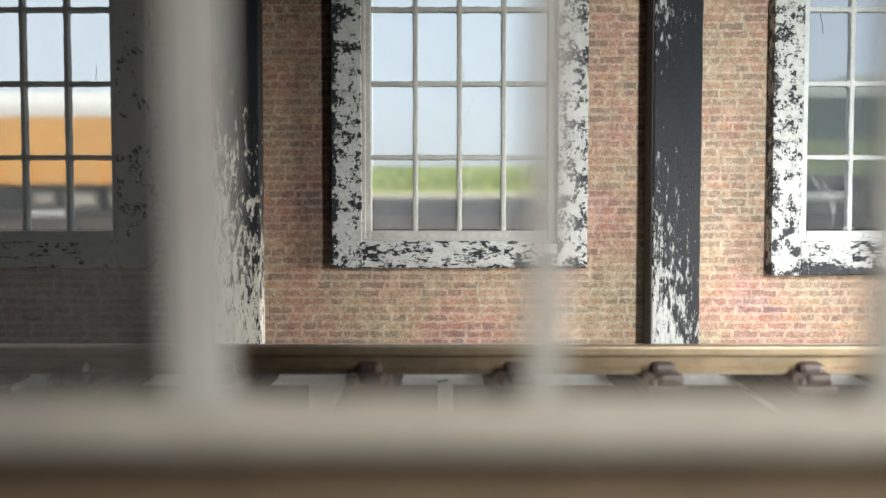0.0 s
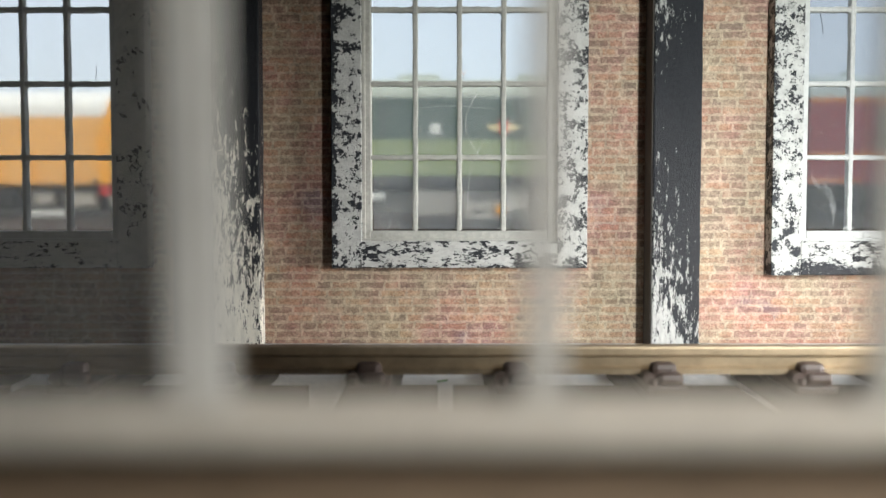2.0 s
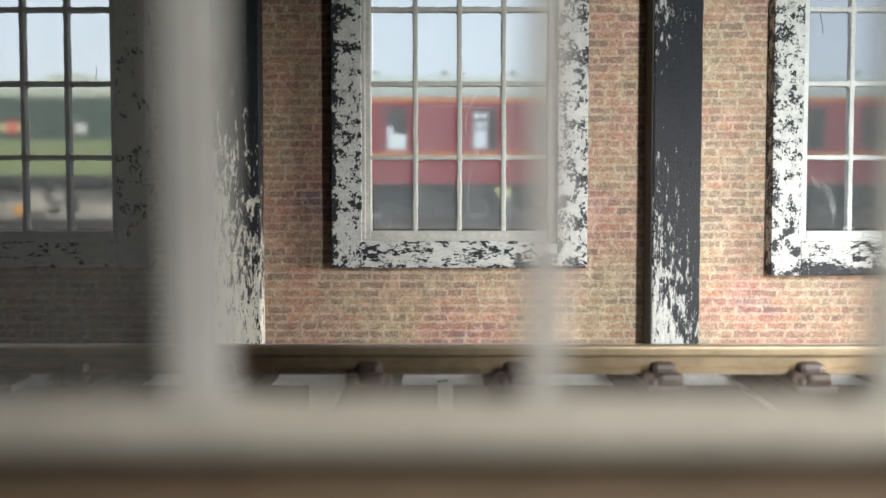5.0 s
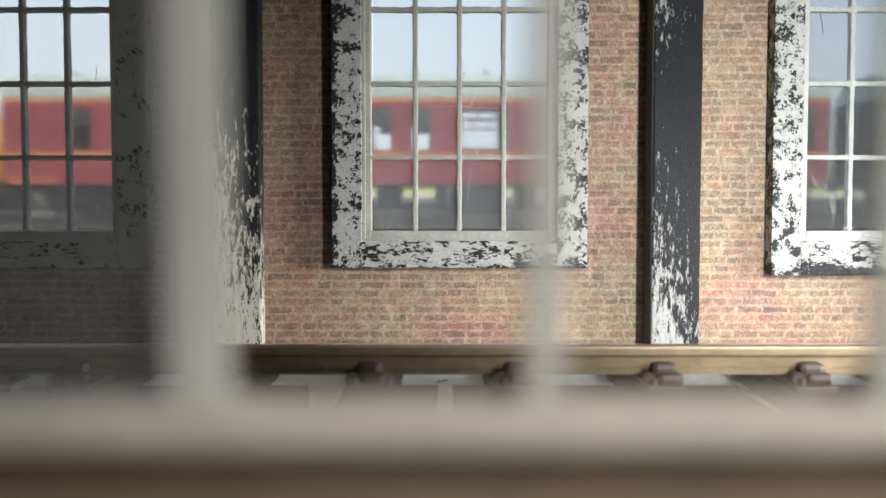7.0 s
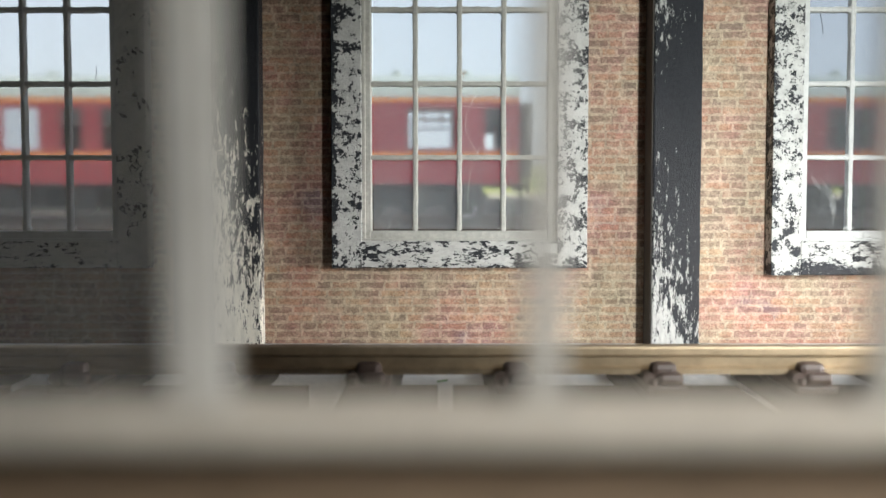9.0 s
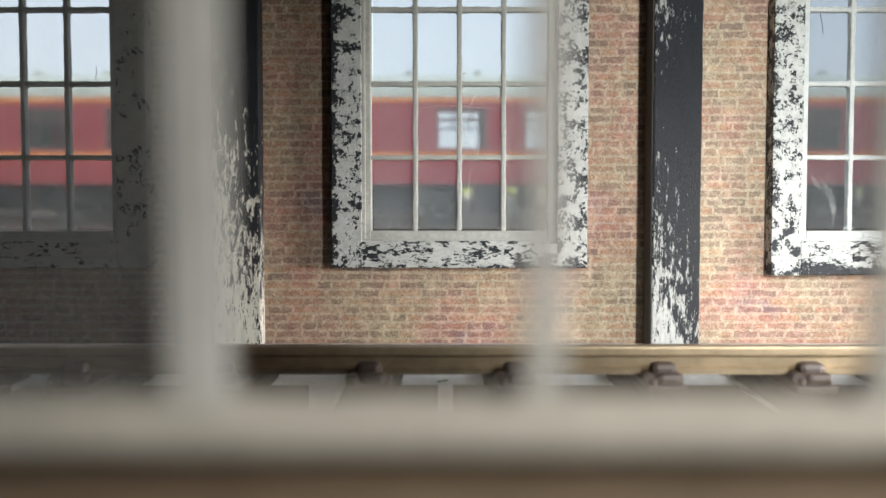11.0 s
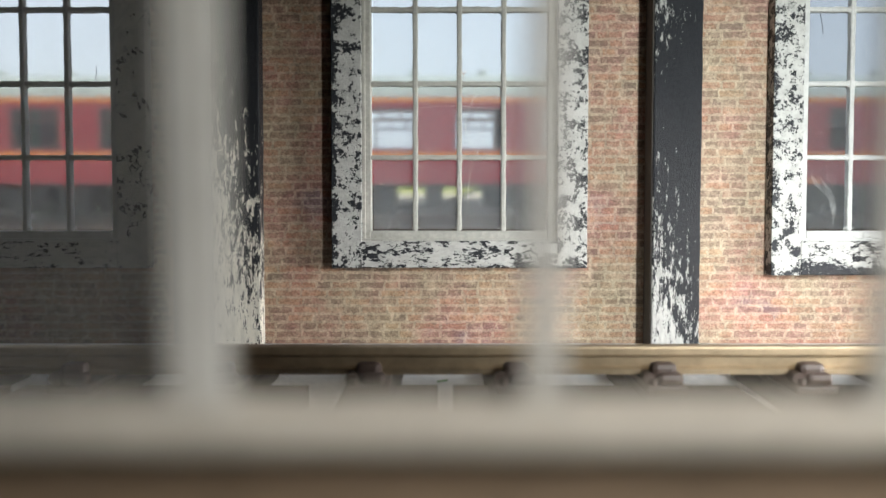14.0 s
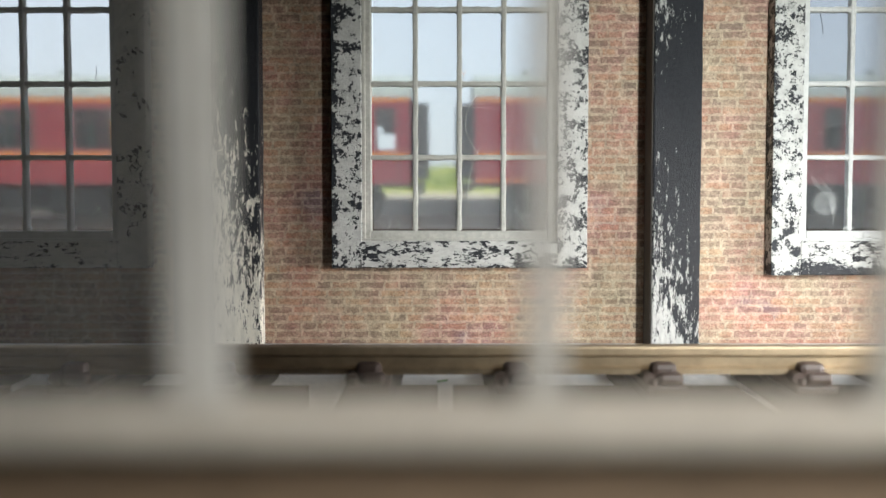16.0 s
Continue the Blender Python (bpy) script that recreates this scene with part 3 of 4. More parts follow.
def build_shade_fin():
    """An unseen deep fin beside the pale post, added to shade the left bay."""
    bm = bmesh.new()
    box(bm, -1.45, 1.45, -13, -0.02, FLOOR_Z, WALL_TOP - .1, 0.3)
    ob = part("shade_fin", bm, SHADING_DARK)
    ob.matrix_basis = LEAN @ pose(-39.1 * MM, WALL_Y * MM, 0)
    tagged(ob, "unseen dark fin added to shade the left bay", "post")


# ---- rolling stock (local x runs back along the train, z from the rail top) ----
def wheelset(bogie, x, r, spoked):
    bm = bmesh.new()
    for s in (-16, 16):
        rod(bm, (0, s, 0), "Y", r, 3.0, 28)
        rod(bm, (0, s * 0.9, 0), "Y", r + 0.9, 0.8, 28)
    rod(bm, (0, 0, 0), "Y", 1.6, 40, 10)
    wh = part("wheel", bm, WHEEL, bogie, at=(x, 0, r))
    bm = bmesh.new()
    rod(bm, (0, -17.7, 0), "Y", 2.0, 0.8, 12)
    for k in range(24):
        a0, a1 = k * math.pi / 12, (k + 1) * math.pi / 12
        if spoked and k % 8 == 7:
            continue
        slab(bm, [(p * math.cos(a), p * math.sin(a)) for p, a in ((r * .5, a0), (r * .66, a0), (r * .66, a1), (r * .5, a1))], -17.75, -17.4)
    for k in range(3):
        a = k * 2 * math.pi / 3
        c, s = math.cos(a), math.sin(a)
        slab(bm, [(1 * c - .8 * s, 1 * s + .8 * c), (1 * c + .8 * s, 1 * s - .8 * c), (r * .62 * c + .8 * s, r * .62 * s - .8 * c), (r * .62 * c - .8 * s, r * .62 * s + .8 * c)], -17.8, -17.4)
    part("wheel_ring", bm, WHEEL_HUB if spoked else BLACK, wh)
    return wh


WHEELS = []


def build_bogie(owner, cx, base, r, frame_mat, spoked, dot=None):
    bg = new("bogie")
    bg.parent = owner
    bg.location = (cx * MM, 0, 0)
    hb = base / 2
    for s in (-22.5, 22.5):
        bm = bmesh.new()
        if dot:
            # heavy cast frame, pierced by rows of slots
            e = hb + 20
            box(bm, -e, e, s - 1, s + 1, 16.5, 19.5, 0.3)
            box(bm, -e + 4, e - 4, s - 1, s + 1, 3.2, 5.6, 0.3)
            n = 12
            for k in range(n + 1):
                x = -e + 2 + (2 * e - 4) * k / n
                box(bm, x - 1.9, x + 1.9, s - 0.9, s + 0.9, 3.5, 17, 0.2)
            for k in range(n):
                if k % 3 != 1:
                    x = -e + 2 + (2 * e - 4) * (k + 0.5) / n
                    box(bm, x - 3.4, x + 3.4, s - 0.8, s + 0.8, 8.6, 12.4, 0.2)
            box(bm, -9, 9, s - 1.3, s + 1.3, 5, 8.8, 0.4)
            box(bm, -9, 9, s - 1.3, s + 1.3, 12.4, 15, 0.4)
        else:
            slab(bm, [(-hb - 12, 13), (-hb - 12, 18), (-hb + 8, 19), (-8, 15.5), (8, 15.5), (hb - 8, 19), (hb + 12, 18), (hb + 12, 13), (hb - 6, 12), (8, 9), (-8, 9), (-hb + 6, 12)], s - 1, s + 1)
        part("bogie_frame", bm, frame_mat, bg)
        for x in (-hb, hb):
            bm = bmesh.new()
            box(bm, x - 4.5, x + 4.5, s - 2.2, s + 2.2, 6, 14, 0.5)
            box(bm, x - 9, x - 6, s - 1.5, s + 1.5, 7, 15, 0.4)
            box(bm, x + 6, x + 9, s - 1.5, s + 1.5, 7, 15, 0.4)
            ab = part("axle_box", bm, frame_mat, bg)
            if dot and s < 0:
                bm = bmesh.new()
                rod(bm, (x, s - 2.6, 8.2), "Y", 3.0, 1.2, 16)
                part("axle_cap", bm, dot, ab, "orange-yellow axle cap")
        if not dot:
            bm = bmesh.new()
            box(bm, -6, 6, s - 2.4, s + 2.4, 6, 13, 0.6)
            part("spring", bm, frame_mat, bg)
    for x in (-base / 2, base / 2):
        WHEELS.append((wheelset(bg, x, r, spoked), x, r))
    return bg


def roof_shape(w, z0, z1, n=14):
    pts = []
    for i in range(n + 1):
        a = math.pi * i / n
        pts.append((-w * math.cos(a), z0 + (z1 - z0) * math.sin(a) ** 0.75))
    return pts


def buffers(owner, x, d):
    for s in (-19, 19):
        bm = bmesh.new()
        rod(bm, (x + d * 3, s, 22), "X", 1.6, 6, 12)
        rod(bm, (x + d * 6.3, s, 22), "X", 4.6, 1.0, 18)
        part("buffer", bm, BLACK, owner)
    bm = bmesh.new()
    rod(bm, (x + d * 2, 0, 20), "X", 1.2, 5, 10)
    rod(bm, (x + d * 4, 0, 17), "Z", 0.9, 7, 8)
    part("coupling", bm, BLACK, owner)


COACH_LEN = 444.0
TRACK_Y, TRACK_Z = 459.6, 4.9


def build_coach(label, windows, doors, hung, L=COACH_LEN):
    c = thing("railway_coach", label, "railway coach", "train", (0, TRACK_Y, TRACK_Z))
    zs, zt, z0, z1 = 23.0, 71.0, 42.0, 65.0
    holes = sorted([(x - w / 2, x + w / 2) for x, w in windows] + [(x - 5.6, x + 5.6) for x in doors])
    # the far side's openings stand a little higher and further forward
    far_holes = [(h0 - 4, h1 - 2) for h0, h1 in holes]
    for s in (-1, 1):
        ya, yb = sorted((s * 31, s * 29.6))
        lo, hi = (z0, z1) if s < 0 else (43.0, 68.6)
        bm = bmesh.new()
        box(bm, 0, L, ya, yb, zs, lo)
        box(bm, 0, L, ya, yb, hi, zt)
        a = 0
        for h0, h1 in (holes if s < 0 else far_holes) + [(L, L)]:
            box(bm, a, h0, ya, yb, lo, hi)
            a = h1
        part("body_side", bm, MAROON, c, "glossy maroon panelled side")
        yo = s * 31.15
        for zl, hl in ((69.4, 2.0), (38.9, 2.7)):
            bm = bmesh.new()
            box(bm, 0.5, L - .5, *sorted((yo, s * 30.9)), zl - hl / 2, zl + hl / 2)
            part("lining", bm, LINING, c, "orange and black lining band")
        bm = bmesh.new()
        box(bm, 0.5, 30, *sorted((yo, s * 30.9)), 24.2, 25.6)
        part("lining", bm, LINING, c, "orange lining band")
        for x, w in windows:
            bm = bmesh.new()
            if w == 20:
                box(bm, x - w / 2, x + w / 2, *sorted((s * 30.6, s * 30.0)), z0, z1)
                part("frosted_pane", bm, FROSTED, c, "frosted grey-blue pane")
                continue
            y0, y1 = sorted((s * 31.2, s * 30.3))
            for r in ((x - w / 2, x + w / 2, y0, y1, 57.6, 58.6), (x - w / 2, x - w / 2 + 1, y0, y1, z0, z1), (x + w / 2 - 1, x + w / 2, y0, y1, z0, z1),
                      (x - w / 2, x + w / 2, y0, y1, z1 - .8, z1), (x - w / 2, x + w / 2, y0, y1, z0, z0 + .8), (x - w * .18, x - w * .18 + 1.1, y0, y1, 57.6, z1), (x + w * .18, x + w * .18 + 1.1, y0, y1, 57.6, z1)):
                box(bm, *r)
            fr = part("window_frame", bm, FRAME_GREY, c)
            bm = bmesh.new()
            box(bm, x - w / 2, x + w / 2, s * 30.2 - .1, s * 30.2 + .1, z0, z1)
            part("pane", bm, COACH_GLASS, fr).visible_shadow = False
        for x in doors:
            bm = bmesh.new()
            box(bm, x - 5.6, x + 5.6, *sorted((s * 30.4, s * 29.8)), 55, z1)
            part("drop_light", bm, BLACK, c)
            bm = bmesh.new()
            yy = sorted((s * 31.1, s * 30.6))
            for r in ((x - 8, x - 7.7, *yy, 24, 68), (x + 7.7, x + 8, *yy, 24, 68)):
                box(bm, *r)
            part("door_edge", bm, RUBBER, c)
            bm = bmesh.new()
            rod(bm, (x + 6, s * 31.6, 37), "Y", 0.9, 1.2, 8)
            part("door_handle", bm, LINING, c, "brass door handle")
    bm = bmesh.new()
    prism(bm, roof_shape(31.3, zt, 86.5), -0.4, L + .4)
    part("roof", bm, COACH_ROOF, c, "weathered grey-green roof")
    for i in range(11):
        bm = bmesh.new()
        rod(bm, (31 + i * 40, -9, 86.4), "Z", 2.6, 2.6, 14)
        rod(bm, (31 + i * 40, -9, 87.9), "Z", 2.9, 0.7, 14)
        part("roof_vent", bm, COACH_ROOF, c)
    bm = bmesh.new()
    box(bm, 0, L, -29.6, 29.6, zs, zs + 2)
    part("coach_floor", bm, CREAM, c)
    bm = bmesh.new()
    for a, b in ((0, 1.4), (L - 1.4, L)):
        for r in ((a, b, -29.6, -9, 25, zt), (a, b, 9, 29.6, 25, zt), (a, b, -9, 9, 66, zt)):
            box(bm, *r)
    part("coach_end", bm, BLACK, c, "black end panel")
    for x, d in ((0, -1), (L, 1)):
        bm = bmesh.new()
        for k in range(5):
            a, b = sorted((x + d * (0.2 + k * 2.0), x + d * (1.7 + k * 2.0)))
            g = 0.7 * (k % 2)
            for r in ((a, b, -13 + g, -9.5, 26, 70 - g), (a, b, 9.5, 13 - g, 26, 70 - g), (a, b, -9.5, 9.5, 65, 70 - g)):
                box(bm, *r)
        part("gangway", bm, RUBBER, c, "black concertina gangway")
        buffers(c, x, d)
    bm = bmesh.new()
    box(bm, 2, L - 2, 7.4, 8.4, 25, z0)
    box(bm, 2, L - 2, 7.4, 8.4, 67.0, zt)
    a = 2
    for h0, h1 in far_holes + [(L - 2, L - 2)]:
        box(bm, a, h0, 7.4, 8.4, z0, 67.0)
        a = h1
    part("corridor_partition", bm, CREAM, c, "dark timber corridor partition")
    for (a0, a1), (b0, b1) in zip(holes, holes[1:]):
        if b0 - a1 > 6:
            bm = bmesh.new()
            x = (a1 + b0) / 2
            box(bm, x - .6, x + .6, -29.5, 7.4, 25, zt)
            part("compartment_wall", bm, CREAM, c)
    # seats
    for i in range(9):
        x = 238 + i * 40
        if x > L - 14:
            break
        bm = bmesh.new()
        for s in (-1, 1):
            box(bm, x - 2.5, x + 2.5, *sorted((s * 28, s * 10)), 25, 41.5, 1)
        part("seat", bm, CREAM, c)
    # underframe: open between the hung boxes
    bm = bmesh.new()
    for s in (-1, 1):
        box(bm, 0, L, s * 26 - 1.5, s * 26 + 1.5, 21.2, 23.4)
    box(bm, 2, L - 2, -20, 20, 21.0, 23)
    part("solebar", bm, BLACK, c, "black solebar")
    for s in (-1, 1):
        bm = bmesh.new()
        slab(bm, [(118, 21.2), (152, 8.5), (L - 152, 8.5), (L - 118, 21.2), (L - 121, 21.2), (L - 153, 9.6), (153, 9.6), (121, 21.2)], s * 24 - .6, s * 24 + .6)
        part("truss_rod", bm, BLACK, c)
    for x0, x1, deep in hung:
        bm = bmesh.new()
        box(bm, x0, x1, -22, 18, 5.5 if deep else 9.5, 21.2, 0.8)
        if x1 - x0 > 12:
            for k in range(1, int((x1 - x0) / 9)):
                box(bm, x0 + k * 9 - .4, x0 + k * 9 + .4, -22.7, -21.5, 7 if deep else 11, 20)
            box(bm, x0 + 1.5, x1 - 1.5, -23, -21.5, 18.6, 19.4)
        part("equipment_box", bm, BLACK, c)
    for x in (60, L - 60):
        bm = bmesh.new()
        box(bm, x - 40, x + 40, -18, 18, 11.5, 21.2, 0.8)
        part("bogie_bolster", bm, BLACK, c)
        build_bogie(c, x, 60, 10.5, BLACK, True)
    return c


def build_loco():
    c = thing("diesel_locomotive", "two-tone green diesel locomotive with yellow ends and weathered bogies", "locomotive", "train", (0, TRACK_Y, TRACK_Z))
    L = 364.0
    w = 30.5
    bm = bmesh.new()
    box(bm, 46, L - 46, -w, w, 47.4, 71)
    for m in (lambda x: x, lambda x: L - x):
        def span(a, b, z0, z1):
            box(bm, *sorted((m(a), m(b))), -w, w, z0, z1)
        span(14, 46, 47.4, 50.2)
        slab(bm, [(m(a), b) for a, b in ((13.6, 61.5), (46, 61.5), (46, 71), (16.5, 71))], -w, w)
        span(20.5, 31, 50.2, 61.5)
        span(38, 46, 50.2, 61.5)
    part("body", bm, GREEN, c, "dark green upper body")
    bm = bmesh.new()
    box(bm, 9, L - 9, -w - .1, w + .1, 27.6, 47.4)
    part("lower_band", bm, LIME, c, "light green lower body band")
    bm = bmesh.new()
    prism(bm, roof_shape(w + .2, 71, 84), 13, L - 13)
    part("roof", bm, LOCO_ROOF, c, "pale weathered roof")
    for x in (70, 110, 180, 250, 300):
        bm = bmesh.new()
        box(bm, x - 12, x + 12, -10, 10, 83, 86.5, 1)
        part("roof_grille", bm, LOCO_ROOF, c)
    bm = bmesh.new()
    for x, v in ((40, 0), (160, 1), (205, 2), (300, 3)):
        box(bm, x, x + 1, -w - .3, -w, 50, 70)
    part("panel_seam", bm, BLACK, c)
    for x in (58.5, 300.5):
        bm = bmesh.new()
        box(bm, x - 9.8, x + 9.8, -w - .25, -w - .02, 50.5, 68.5)
        for k in range(10):
            box(bm, x - 9.2, x + 9.2, -w - .6, -w - .2, 51.2 + k * 1.75, 52.1 + k * 1.75)
        part("side_grille", bm, GRILLE, c, "dark louvred side grille")
    # crest amidships, as plain shapes
    bm = bmesh.new()
    slab(bm, [(217.5, 54.8), (224, 56.4), (232, 56.4), (239, 54.8), (233, 52.2), (223, 52.2)], -w - .3, -w - .05)
    crest = part("crest", bm, CREST, c, "yellow and red crest")
    bm = bmesh.new()
    slab(bm, [(225.4, 58.2), (230.8, 58.2), (230.2, 51.2), (228, 49.6), (226, 51.2)], -w - .5, -w - .32)
    part("shield", bm, RED, crest)
    for m, d in ((lambda x: x, -1), (lambda x: L - x, 1)):
        bm = bmesh.new()
        slab(bm, [(m(a), b) for a, b in ((1.5, 23), (9, 23), (9.2, 47), (16.5, 70.8), (10, 72), (0, 47))], -w - .2, w + .2)
        nose = part("nose", bm, YELLOW, c, "bright yellow cab front")
        for y0, y1 in ((-27, -11), (-8, 8), (11, 27)):
            # opaque pale panel paints the light in the windscreen glass
            bm = bmesh.new()
            slab(bm, [(m(a), b) for a, b in ((1.2, 51), (1.7, 51), (8.6, 68), (8.0, 68))], y0, y1)
            part("windscreen", bm, PALE, nose, "windscreen painted pale grey as if lit")
        bm = bmesh.new()
        box(bm, *sorted((m(-.6), m(0.4))), -3, 3, 38, 45, 0.3)
        part("headcode_lamp", bm, PINK, nose)
        bm = bmesh.new()
        box(bm, *sorted((m(1.5), m(6))), -w + 1, w - 1, 16.5, 22.6, 0.4)
        part("buffer_beam", bm, RED, c, "red buffer beam")
        buffers(c, m(1.5), d)
        bm = bmesh.new()
        box(bm, *sorted((m(11), m(24))), -w - .4, w + .4, 41.5, 45.5)
        part("number_panel", bm, PALE, c, "pale panel")
        bm = bmesh.new()
        box(bm, *sorted((m(31), m(41))), -w - .5, w + .5, 24.5, 28, 0.3)
        part("step", bm, PALE, c, "pale cab step")
        bm = bmesh.new()
        box(bm, *sorted((m(8), m(20))), -w + 3, -w + 8, 10, 19, 1)
        part("sand_box", bm, BOGIE_GREY, c)
    bm = bmesh.new()
    box(bm, 115, 121, -w - .5, -w, 57, 64, 0.2)
    part("warning_sign", bm, PINK, c, "small pale red sign")
    bm = bmesh.new()
    box(bm, 6, L - 6, -w + .5, w - .5, 22.5, 27.6)
    part("solebar", bm, BLACK, c)
    bm = bmesh.new()
    rod(bm, (142, -24, 15.5), "X", 3.2, 38, 16)
    part("pale_tube", bm, PALE, c, "pale cylindrical air tank")
    bm = bmesh.new()
    box(bm, 122, 240, -20, 22, 6, 19, 1.5)
    part("fuel_tank", bm, BATTERY, c, "weathered grey fuel tank")
    bm = bmesh.new()
    box(bm, 30, L - 30, -18, 18, 17, 23)
    box(bm, 112, 250, -25, 25, 18.6, 23)
    part("underframe", bm, BLACK, c)
    for x, wd, z in ((30, 10, 12), (52, 7, 15), (88, 9, 14), (106, 6, 12), (236, 12, 7), (250, 7, 13), (290, 8, 14), (322, 9, 15)):
        bm = bmesh.new()
        box(bm, x - wd / 2, x + wd / 2, -26.5, -22, z, 22.4, 0.6)
        part("pipe_box", bm, BOGIE_GREY, c)
    bm = bmesh.new()
    box(bm, 176, 208, -27, -20, 5, 20, 1)
    part("battery_box", bm, BATTERY, c)
    for x, base in ((71, 63), (272, 90)):
        build_bogie(c, x, base, 12.5, BOGIE_GREY, False, YELLOW)
    for x in (190, 266):
        bm = bmesh.new()
        box(bm, x - 3, x + 3, -w - .6, -w, 50.5, 56.5, 0.3)
        part("side_vent", bm, PALE, c, "small pale side vent")
    return c


def build_yellow_wagon():
    c = thing("yellow_coach", "parked orange-yellow railway vehicle with white upper half", "railway coach", at=(-560, 562, 4.9))
    L = 440.0
    bm = bmesh.new()
    box(bm, 0, L, -31, 31, 23, 70, 0.8)
    part("body", bm, WAGON_YELLOW, c, "orange-yellow lower body")
    bm = bmesh.new()
    prism(bm, roof_shape(31.2, 70, 90), 0, L)
    part("roof", bm, WAGON_WHITE, c, "white roof")
    for i in range(18):
        bm = bmesh.new()
        box(bm, 12 + i * 24, 14 + i * 24, -31.8, -31, 24, 40)
        part("rib", bm, YELLOW, c)
    bm = bmesh.new()
    box(bm, 0, L, -27, 27, 18, 23)
    box(bm, 120, 345, -20, 20, 5, 18, 1)
    part("solebar", bm, BLACK, c)
    for x, w, z in ((150, 30, 7), (196, 22, 9), (246, 26, 5), (280, 14, 8), (306, 20, 6), (334, 16, 9)):
        bm = bmesh.new()
        box(bm, x - w / 2, x + w / 2, -27, -20, z, 17.5, 1)
        rod(bm, (x + w * .3, -28, z + 4), "X", 1.8, w * .6, 10)
        part("equipment_box", bm, BLACK if w > 20 else BOGIE_GREY, c)
    # pale tube added for the white highlight low under the body
    bm = bmesh.new()
    rod(bm, (283, -27.5, 2.6), "X", 2.2, 26, 14)
    part("pale_tube", bm, PALE, c, "pale tube painted as a highlight under the body")
    for x, d in ((0, -1), (L, 1)):
        buffers(c, x, d)
    for x in (60, L - 60):
        bg = new("bogie")
        bg.parent = c
        bg.location = (x * MM, 0, 0)
        bm = bmesh.new()
        box(bm, -42, 42, -23.5, -21.5, 10, 18, 0.5)
        box(bm, -42, 42, 21.5, 23.5, 10, 18, 0.5)
        part("bogie_frame", bm, BLACK, bg)
        for k in (-30, 30):
            wheelset(bg, k, 10.5, False)
    return c


build_ground()
build_track("shed_track", "model track with brown rails on dark moulded sleepers", -150, 420, 73.6, 6.35, -8.6, 17.1, True)
build_track("running_track", "outdoor model track with rusty rails", -1500, 1500, TRACK_Y, TRACK_Z, 0, 17.5, False)
build_track("siding_track", "outdoor siding track with rusty rails", -1300, 1300, 562, 4.9, 5, 17.5, False)
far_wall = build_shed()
far_wall.matrix_basis = LEAN
# lighter sash tone on window 1 imitates the pale veil over its bars
build_window(1, WIN_X - PITCH, 0.0, SASH_WHITE, PANE_HAZY, FRAME_PALE, SILL_PALE,
             [(arc(11.9, 45.2, 11.7, 42.9, 0.05), 0.11, SCRATCH_DARK), (arc(10.9, 23, 12.4, 19.2, 0.1), 0.04, SCRATCH),
              (arc(9.4, 20.2, 12.6, 22.4, -0.1), 0.04, SCRATCH), (arc(8.6, 21.5, 10.0, 21.0, 0), 0.05, SCRATCH)])
build_window(2, WIN_X, 0.0, SASH, PANE, FRAME_PAINT, SILL_PAINT,
             [(arc(2.9, 40.6, 3.0, 30.8, -0.20), 0.06, SCRATCH), (arc(4.6, 34.0, 1.4, 21.5, -0.08), 0.05, SCRATCH),
              (arc(-14, 36.6, 6.9, 38.0, 0.06, 20), 0.03, SCRATCH), (arc(7.9, 21.4, 8.6, 19.9, 0.1), 0.05, SCRATCH),
              (arc(0.3, 44.3, 0.7, 43.2, 0.2), 0.12, SCRATCH_RUST), (arc(0.9, 44.6, 0.6, 43.8, 0.3), 0.10, SCRATCH_RUST),
              (arc(-12.6, 18.6, -13.1, 20.4, 0.2), 0.06, SCRATCH), (arc(-11.9, 18.4, -11.5, 19.9, -0.2), 0.06, SCRATCH),
              (arc(-10.4, 19.6, -10.0, 18.7, 0.1), 0.06, SCRATCH), (arc(-6.9, 28.9, -5.8, 28.2, 0.1), 0.05, SCRATCH),
              (arc(-2.0, 28.6, 0.0, 27.6, 0.2), 0.035, SCRATCH), (arc(-13.9, 49.8, -13.7, 49.3, 0), 0.12, SCRATCH_DARK),
              (arc(3.3, 34.2, 3.5, 34.1, 0), 0.12, SCRATCH), (arc(-13.2, 25.9, -12.7, 25.6, 0), 0.08, SCRATCH)])
build_window(3, WIN_X + PITCH, 1.2, SASH_WHITE, PANE_GREY, FRAME_SOUND, SILL_PAINT,
             [(arc(-12.5, 54.0, -11.9, 50.5, 0.02), 0.13, SCRATCH_DARK), (arc(-12.2, 34.0, -11.3, 33.9, 0.1), 0.04, SCRATCH),
              (arc(-13.2, 22.0, -10.5, 21.0, 0.1), 0.03, SCRATCH)],
             [(-6.2, 60, -1.2, 32, 0.14, 0.55), (-4.0, 56, -2.4, 42, 0.1, 0.8), (-6.9, 29.5, -2.6, 19.0, 0.22, 0.45),
              (-13.6, 28.0, -8.2, 23.0, -0.15, 0.5), (-12.0, 27.0, -9.6, 19.0, 0.1, 0.7), (-13.5, 40.6, -7.6, 40.2, 0.0, 0.5)])
for px in (-33.6 - 72, -33.6):
    build_post(px, "timber wall post with thick peeling cream-white paint", POST_PALE, 3.87, 3.0)
for px in (37.5, 37.5 + 72):
    build_post(px, "deep black timber wall post with peeling white paint", POST_PAINT, 3.86, 4.6)
build_shade_fin()
yellow_wagon = build_yellow_wagon()
bm = bmesh.new()
slab(bm, [(-0.75, 0.02), (-0.3, 0.3), (0.2, 0.38), (0.8, 0.2), (0.4, -0.05), (-0.2, -0.12)], -0.12, 0.12)
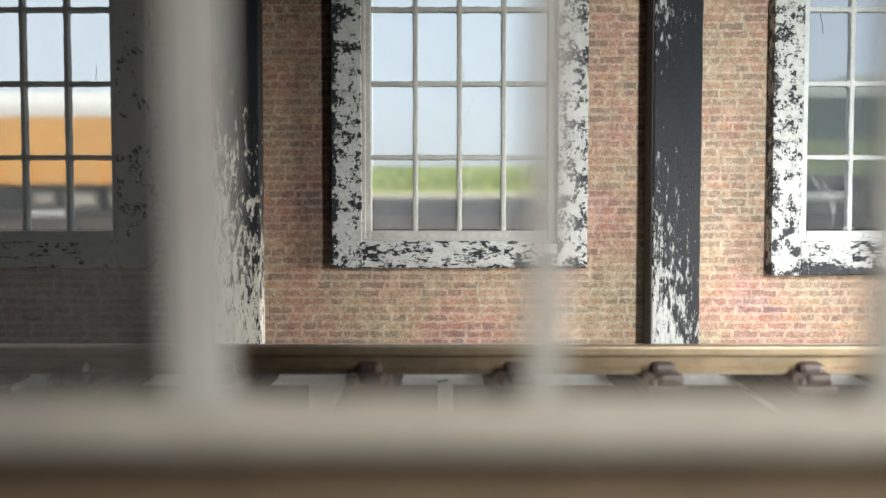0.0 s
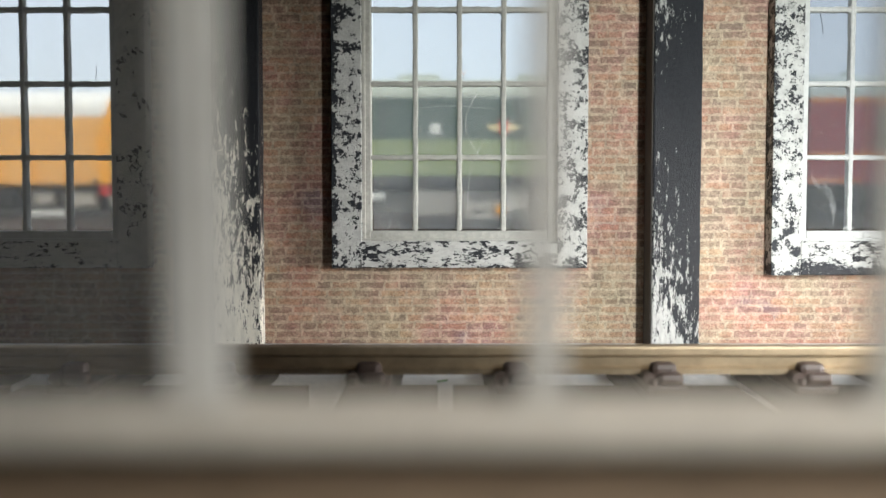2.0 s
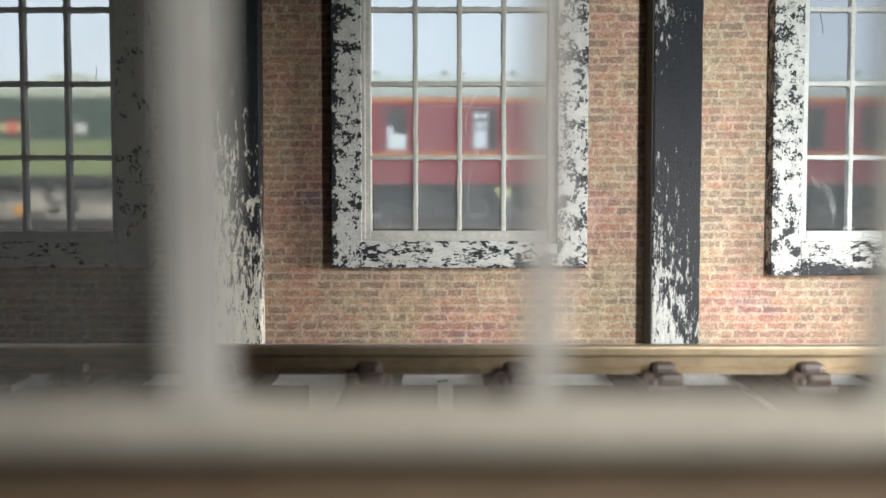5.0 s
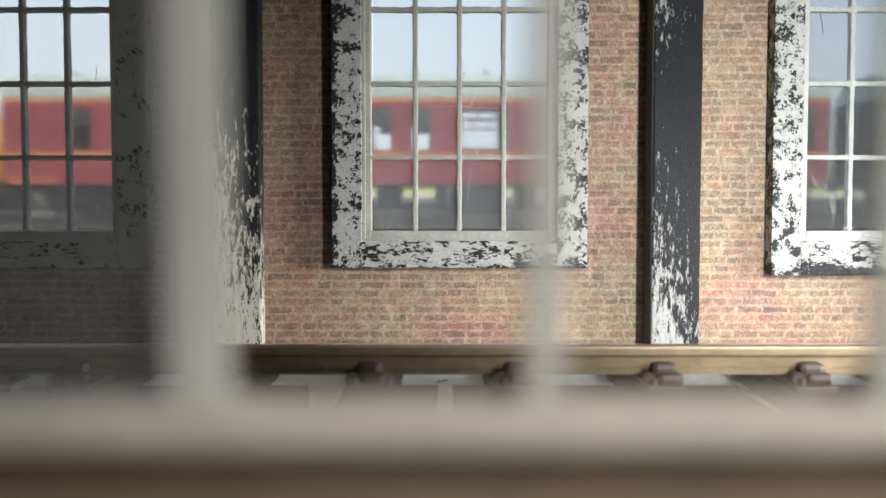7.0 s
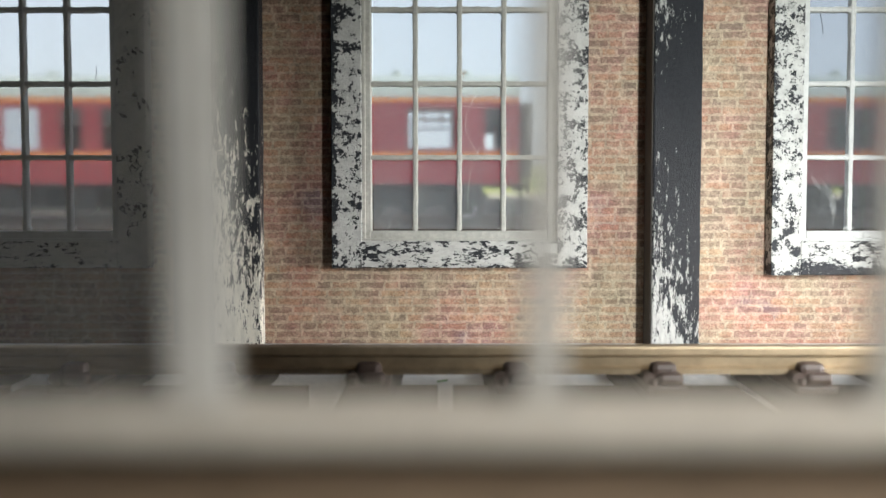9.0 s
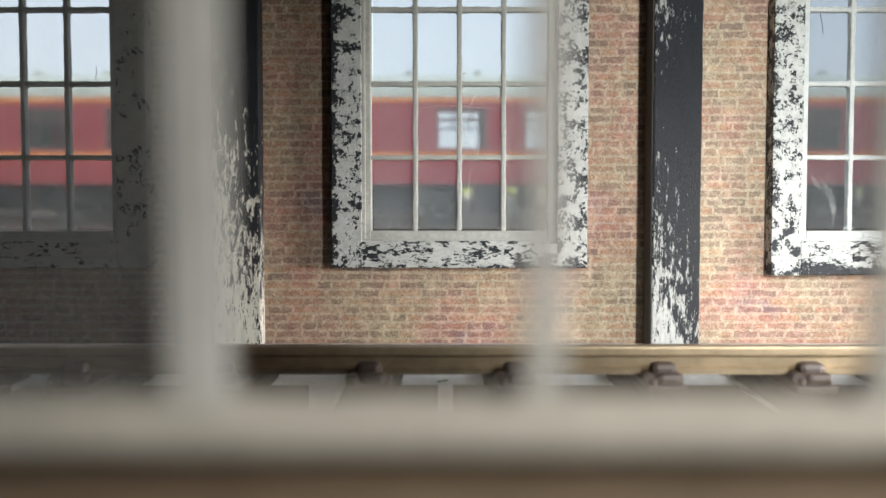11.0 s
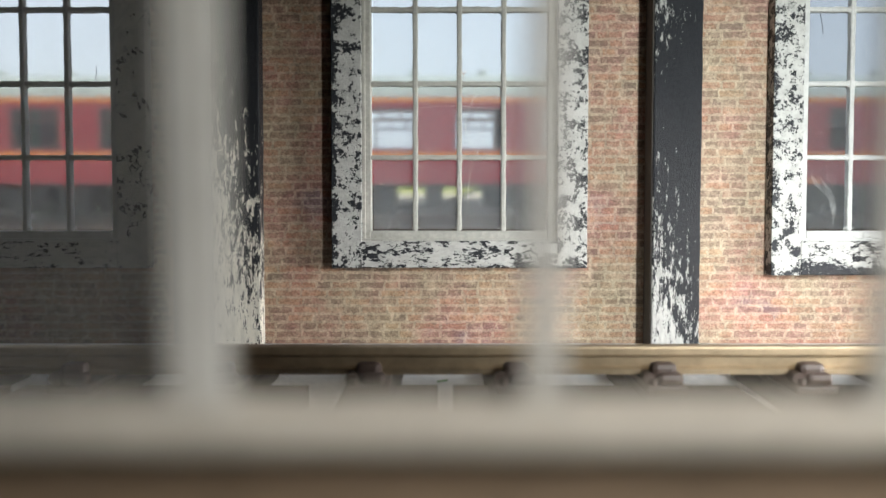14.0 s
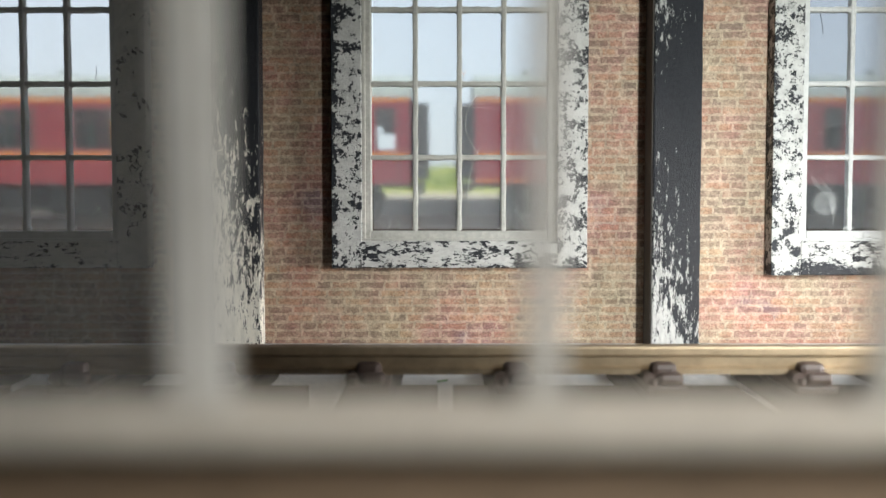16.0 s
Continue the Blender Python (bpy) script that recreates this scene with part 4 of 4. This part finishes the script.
leaf = part("leaf", bm, LEAF)
leaf.matrix_basis = pose(-0.00015, 0.1007, FLOOR_Z * MM + 0.00012, 70, 0, 25)
tagged(leaf, "tiny fallen green leaf on the shed floor", "leaf")
loco = build_loco()
LONG = 461.0
brake = build_coach("maroon brake coach with orange lining and few windows", [(93, 14), (183, 20), (269, 28), (317, 28), (364.5, 27), (411.5, 27)],
                    [44, 128, 211, 233.5, 447],
                    [(112, 174, 0), (187, 190, 0), (208, 221, 0), (241, 248, 0), (249, 280, 1), (290, 300, 0), (319, 326, 0), (352, 354, 0)], LONG)
saloon = build_coach("maroon passenger coach with orange lining and wide windows",
                     [(101, 28), (150.5, 28), (200, 28), (249.5, 28), (299, 28), (348.5, 28), (398, 28)], [13, 459],
                     [(108, 126, 1), (137, 146, 0), (171, 181, 0), (195, 226, 1), (230, 252, 0), (266, 300, 1), (318, 328, 0), (352, 374, 0)], LONG + 12)
tail = build_coach("maroon passenger coach with orange lining at the train's rear", [(97, 28), (146, 28), (246, 28), (296, 28), (345, 28), (394, 28)], [40, 200, 440],
                   [(108, 126, 1), (137, 146, 0), (171, 181, 0), (195, 226, 1), (230, 252, 0), (266, 300, 1), (318, 328, 0)], LONG)
bm = bmesh.new()
for k in range(24):
    a0, a1 = k * math.pi / 12, (k + 1) * math.pi / 12
    slab(bm, [(198 + p * math.cos(a), 12 + p * math.sin(a)) for p, a in ((4.4, a0), (6.4, a0), (6.4, a1), (4.4, a1))], -29.2, -28.2)
for k in range(3):
    a = k * 2 * math.pi / 3 + 0.5
    c, d = math.cos(a), math.sin(a)
    slab(bm, [(198 - .9 * d, 12 + .9 * c), (198 + .9 * d, 12 - .9 * c), (198 + 5 * c + .9 * d, 12 + 5 * d - .9 * c), (198 + 5 * c - .9 * d, 12 + 5 * d + .9 * c)], -29.1, -28.3)
rod(bm, (198, -27, 12), "Y", 1.8, 5, 14)
part("brake_wheel", bm, PALE, tail, "white three-spoked hand wheel")
build_bricks(far_wall)

# ---- movement: the train's way to the left, by the front of the first coach ----
WAY_T = np.array([0, .3, .5, .7, 1.0, 1.4, 2.0, 2.4, 3.0, 3.4, 4.1, 6.3, 6.6, 7.0, 7.5, 8.0, 8.5, 8.8, 9.0, 9.2, 11.5, 12.0, 12.5, 13.0, 13.5, 14.0, 14.5, 15.0, 15.5, 16.0])
WAY_X = np.array([2250, 2101, 2006, 1920, 1801, 1642, 1426, 1286, 1089, 971, 797, 207, 121, 10, -128, -261, -399, -481, -533, -583, -1194, -1324, -1446, -1567, -1688, -1810, -1934, -2055, -2182, -2324])
WAY_X = (WAY_X - 784) / 3.15
SLOPE = np.gradient(WAY_X, WAY_T)


def way(t):
    i = min(max(int(np.searchsorted(WAY_T, t)) - 1, 0), len(WAY_T) - 2)
    h = WAY_T[i + 1] - WAY_T[i]
    s = (t - WAY_T[i]) / h
    return float((2 * s ** 3 - 3 * s ** 2 + 1) * WAY_X[i] + (s ** 3 - 2 * s ** 2 + s) * h * SLOPE[i]
                 + (3 * s ** 2 - 2 * s ** 3) * WAY_X[i + 1] + (s ** 3 - s ** 2) * h * SLOPE[i + 1])


def motions():
    beat = [k * 0.1 for k in range(161)]
    gap = 36.0
    for ob, back in ((loco, -398.0), (brake, 0.0), (saloon, COACH_LEN + 15.3 + gap), (tail, COACH_LEN + 27.3 + LONG + 2 * gap)):
        walk(ob, [(t, pose((way(t) + back) * MM, TRACK_Y * MM, TRACK_Z * MM)) for t in beat[::2]])
    for wh, x, r in WHEELS:
        walk(wh, [(t, pose(x * MM, 0, r * MM, 0, math.degrees((way(t) - way(0)) / r), 0)) for t in beat])


motions()
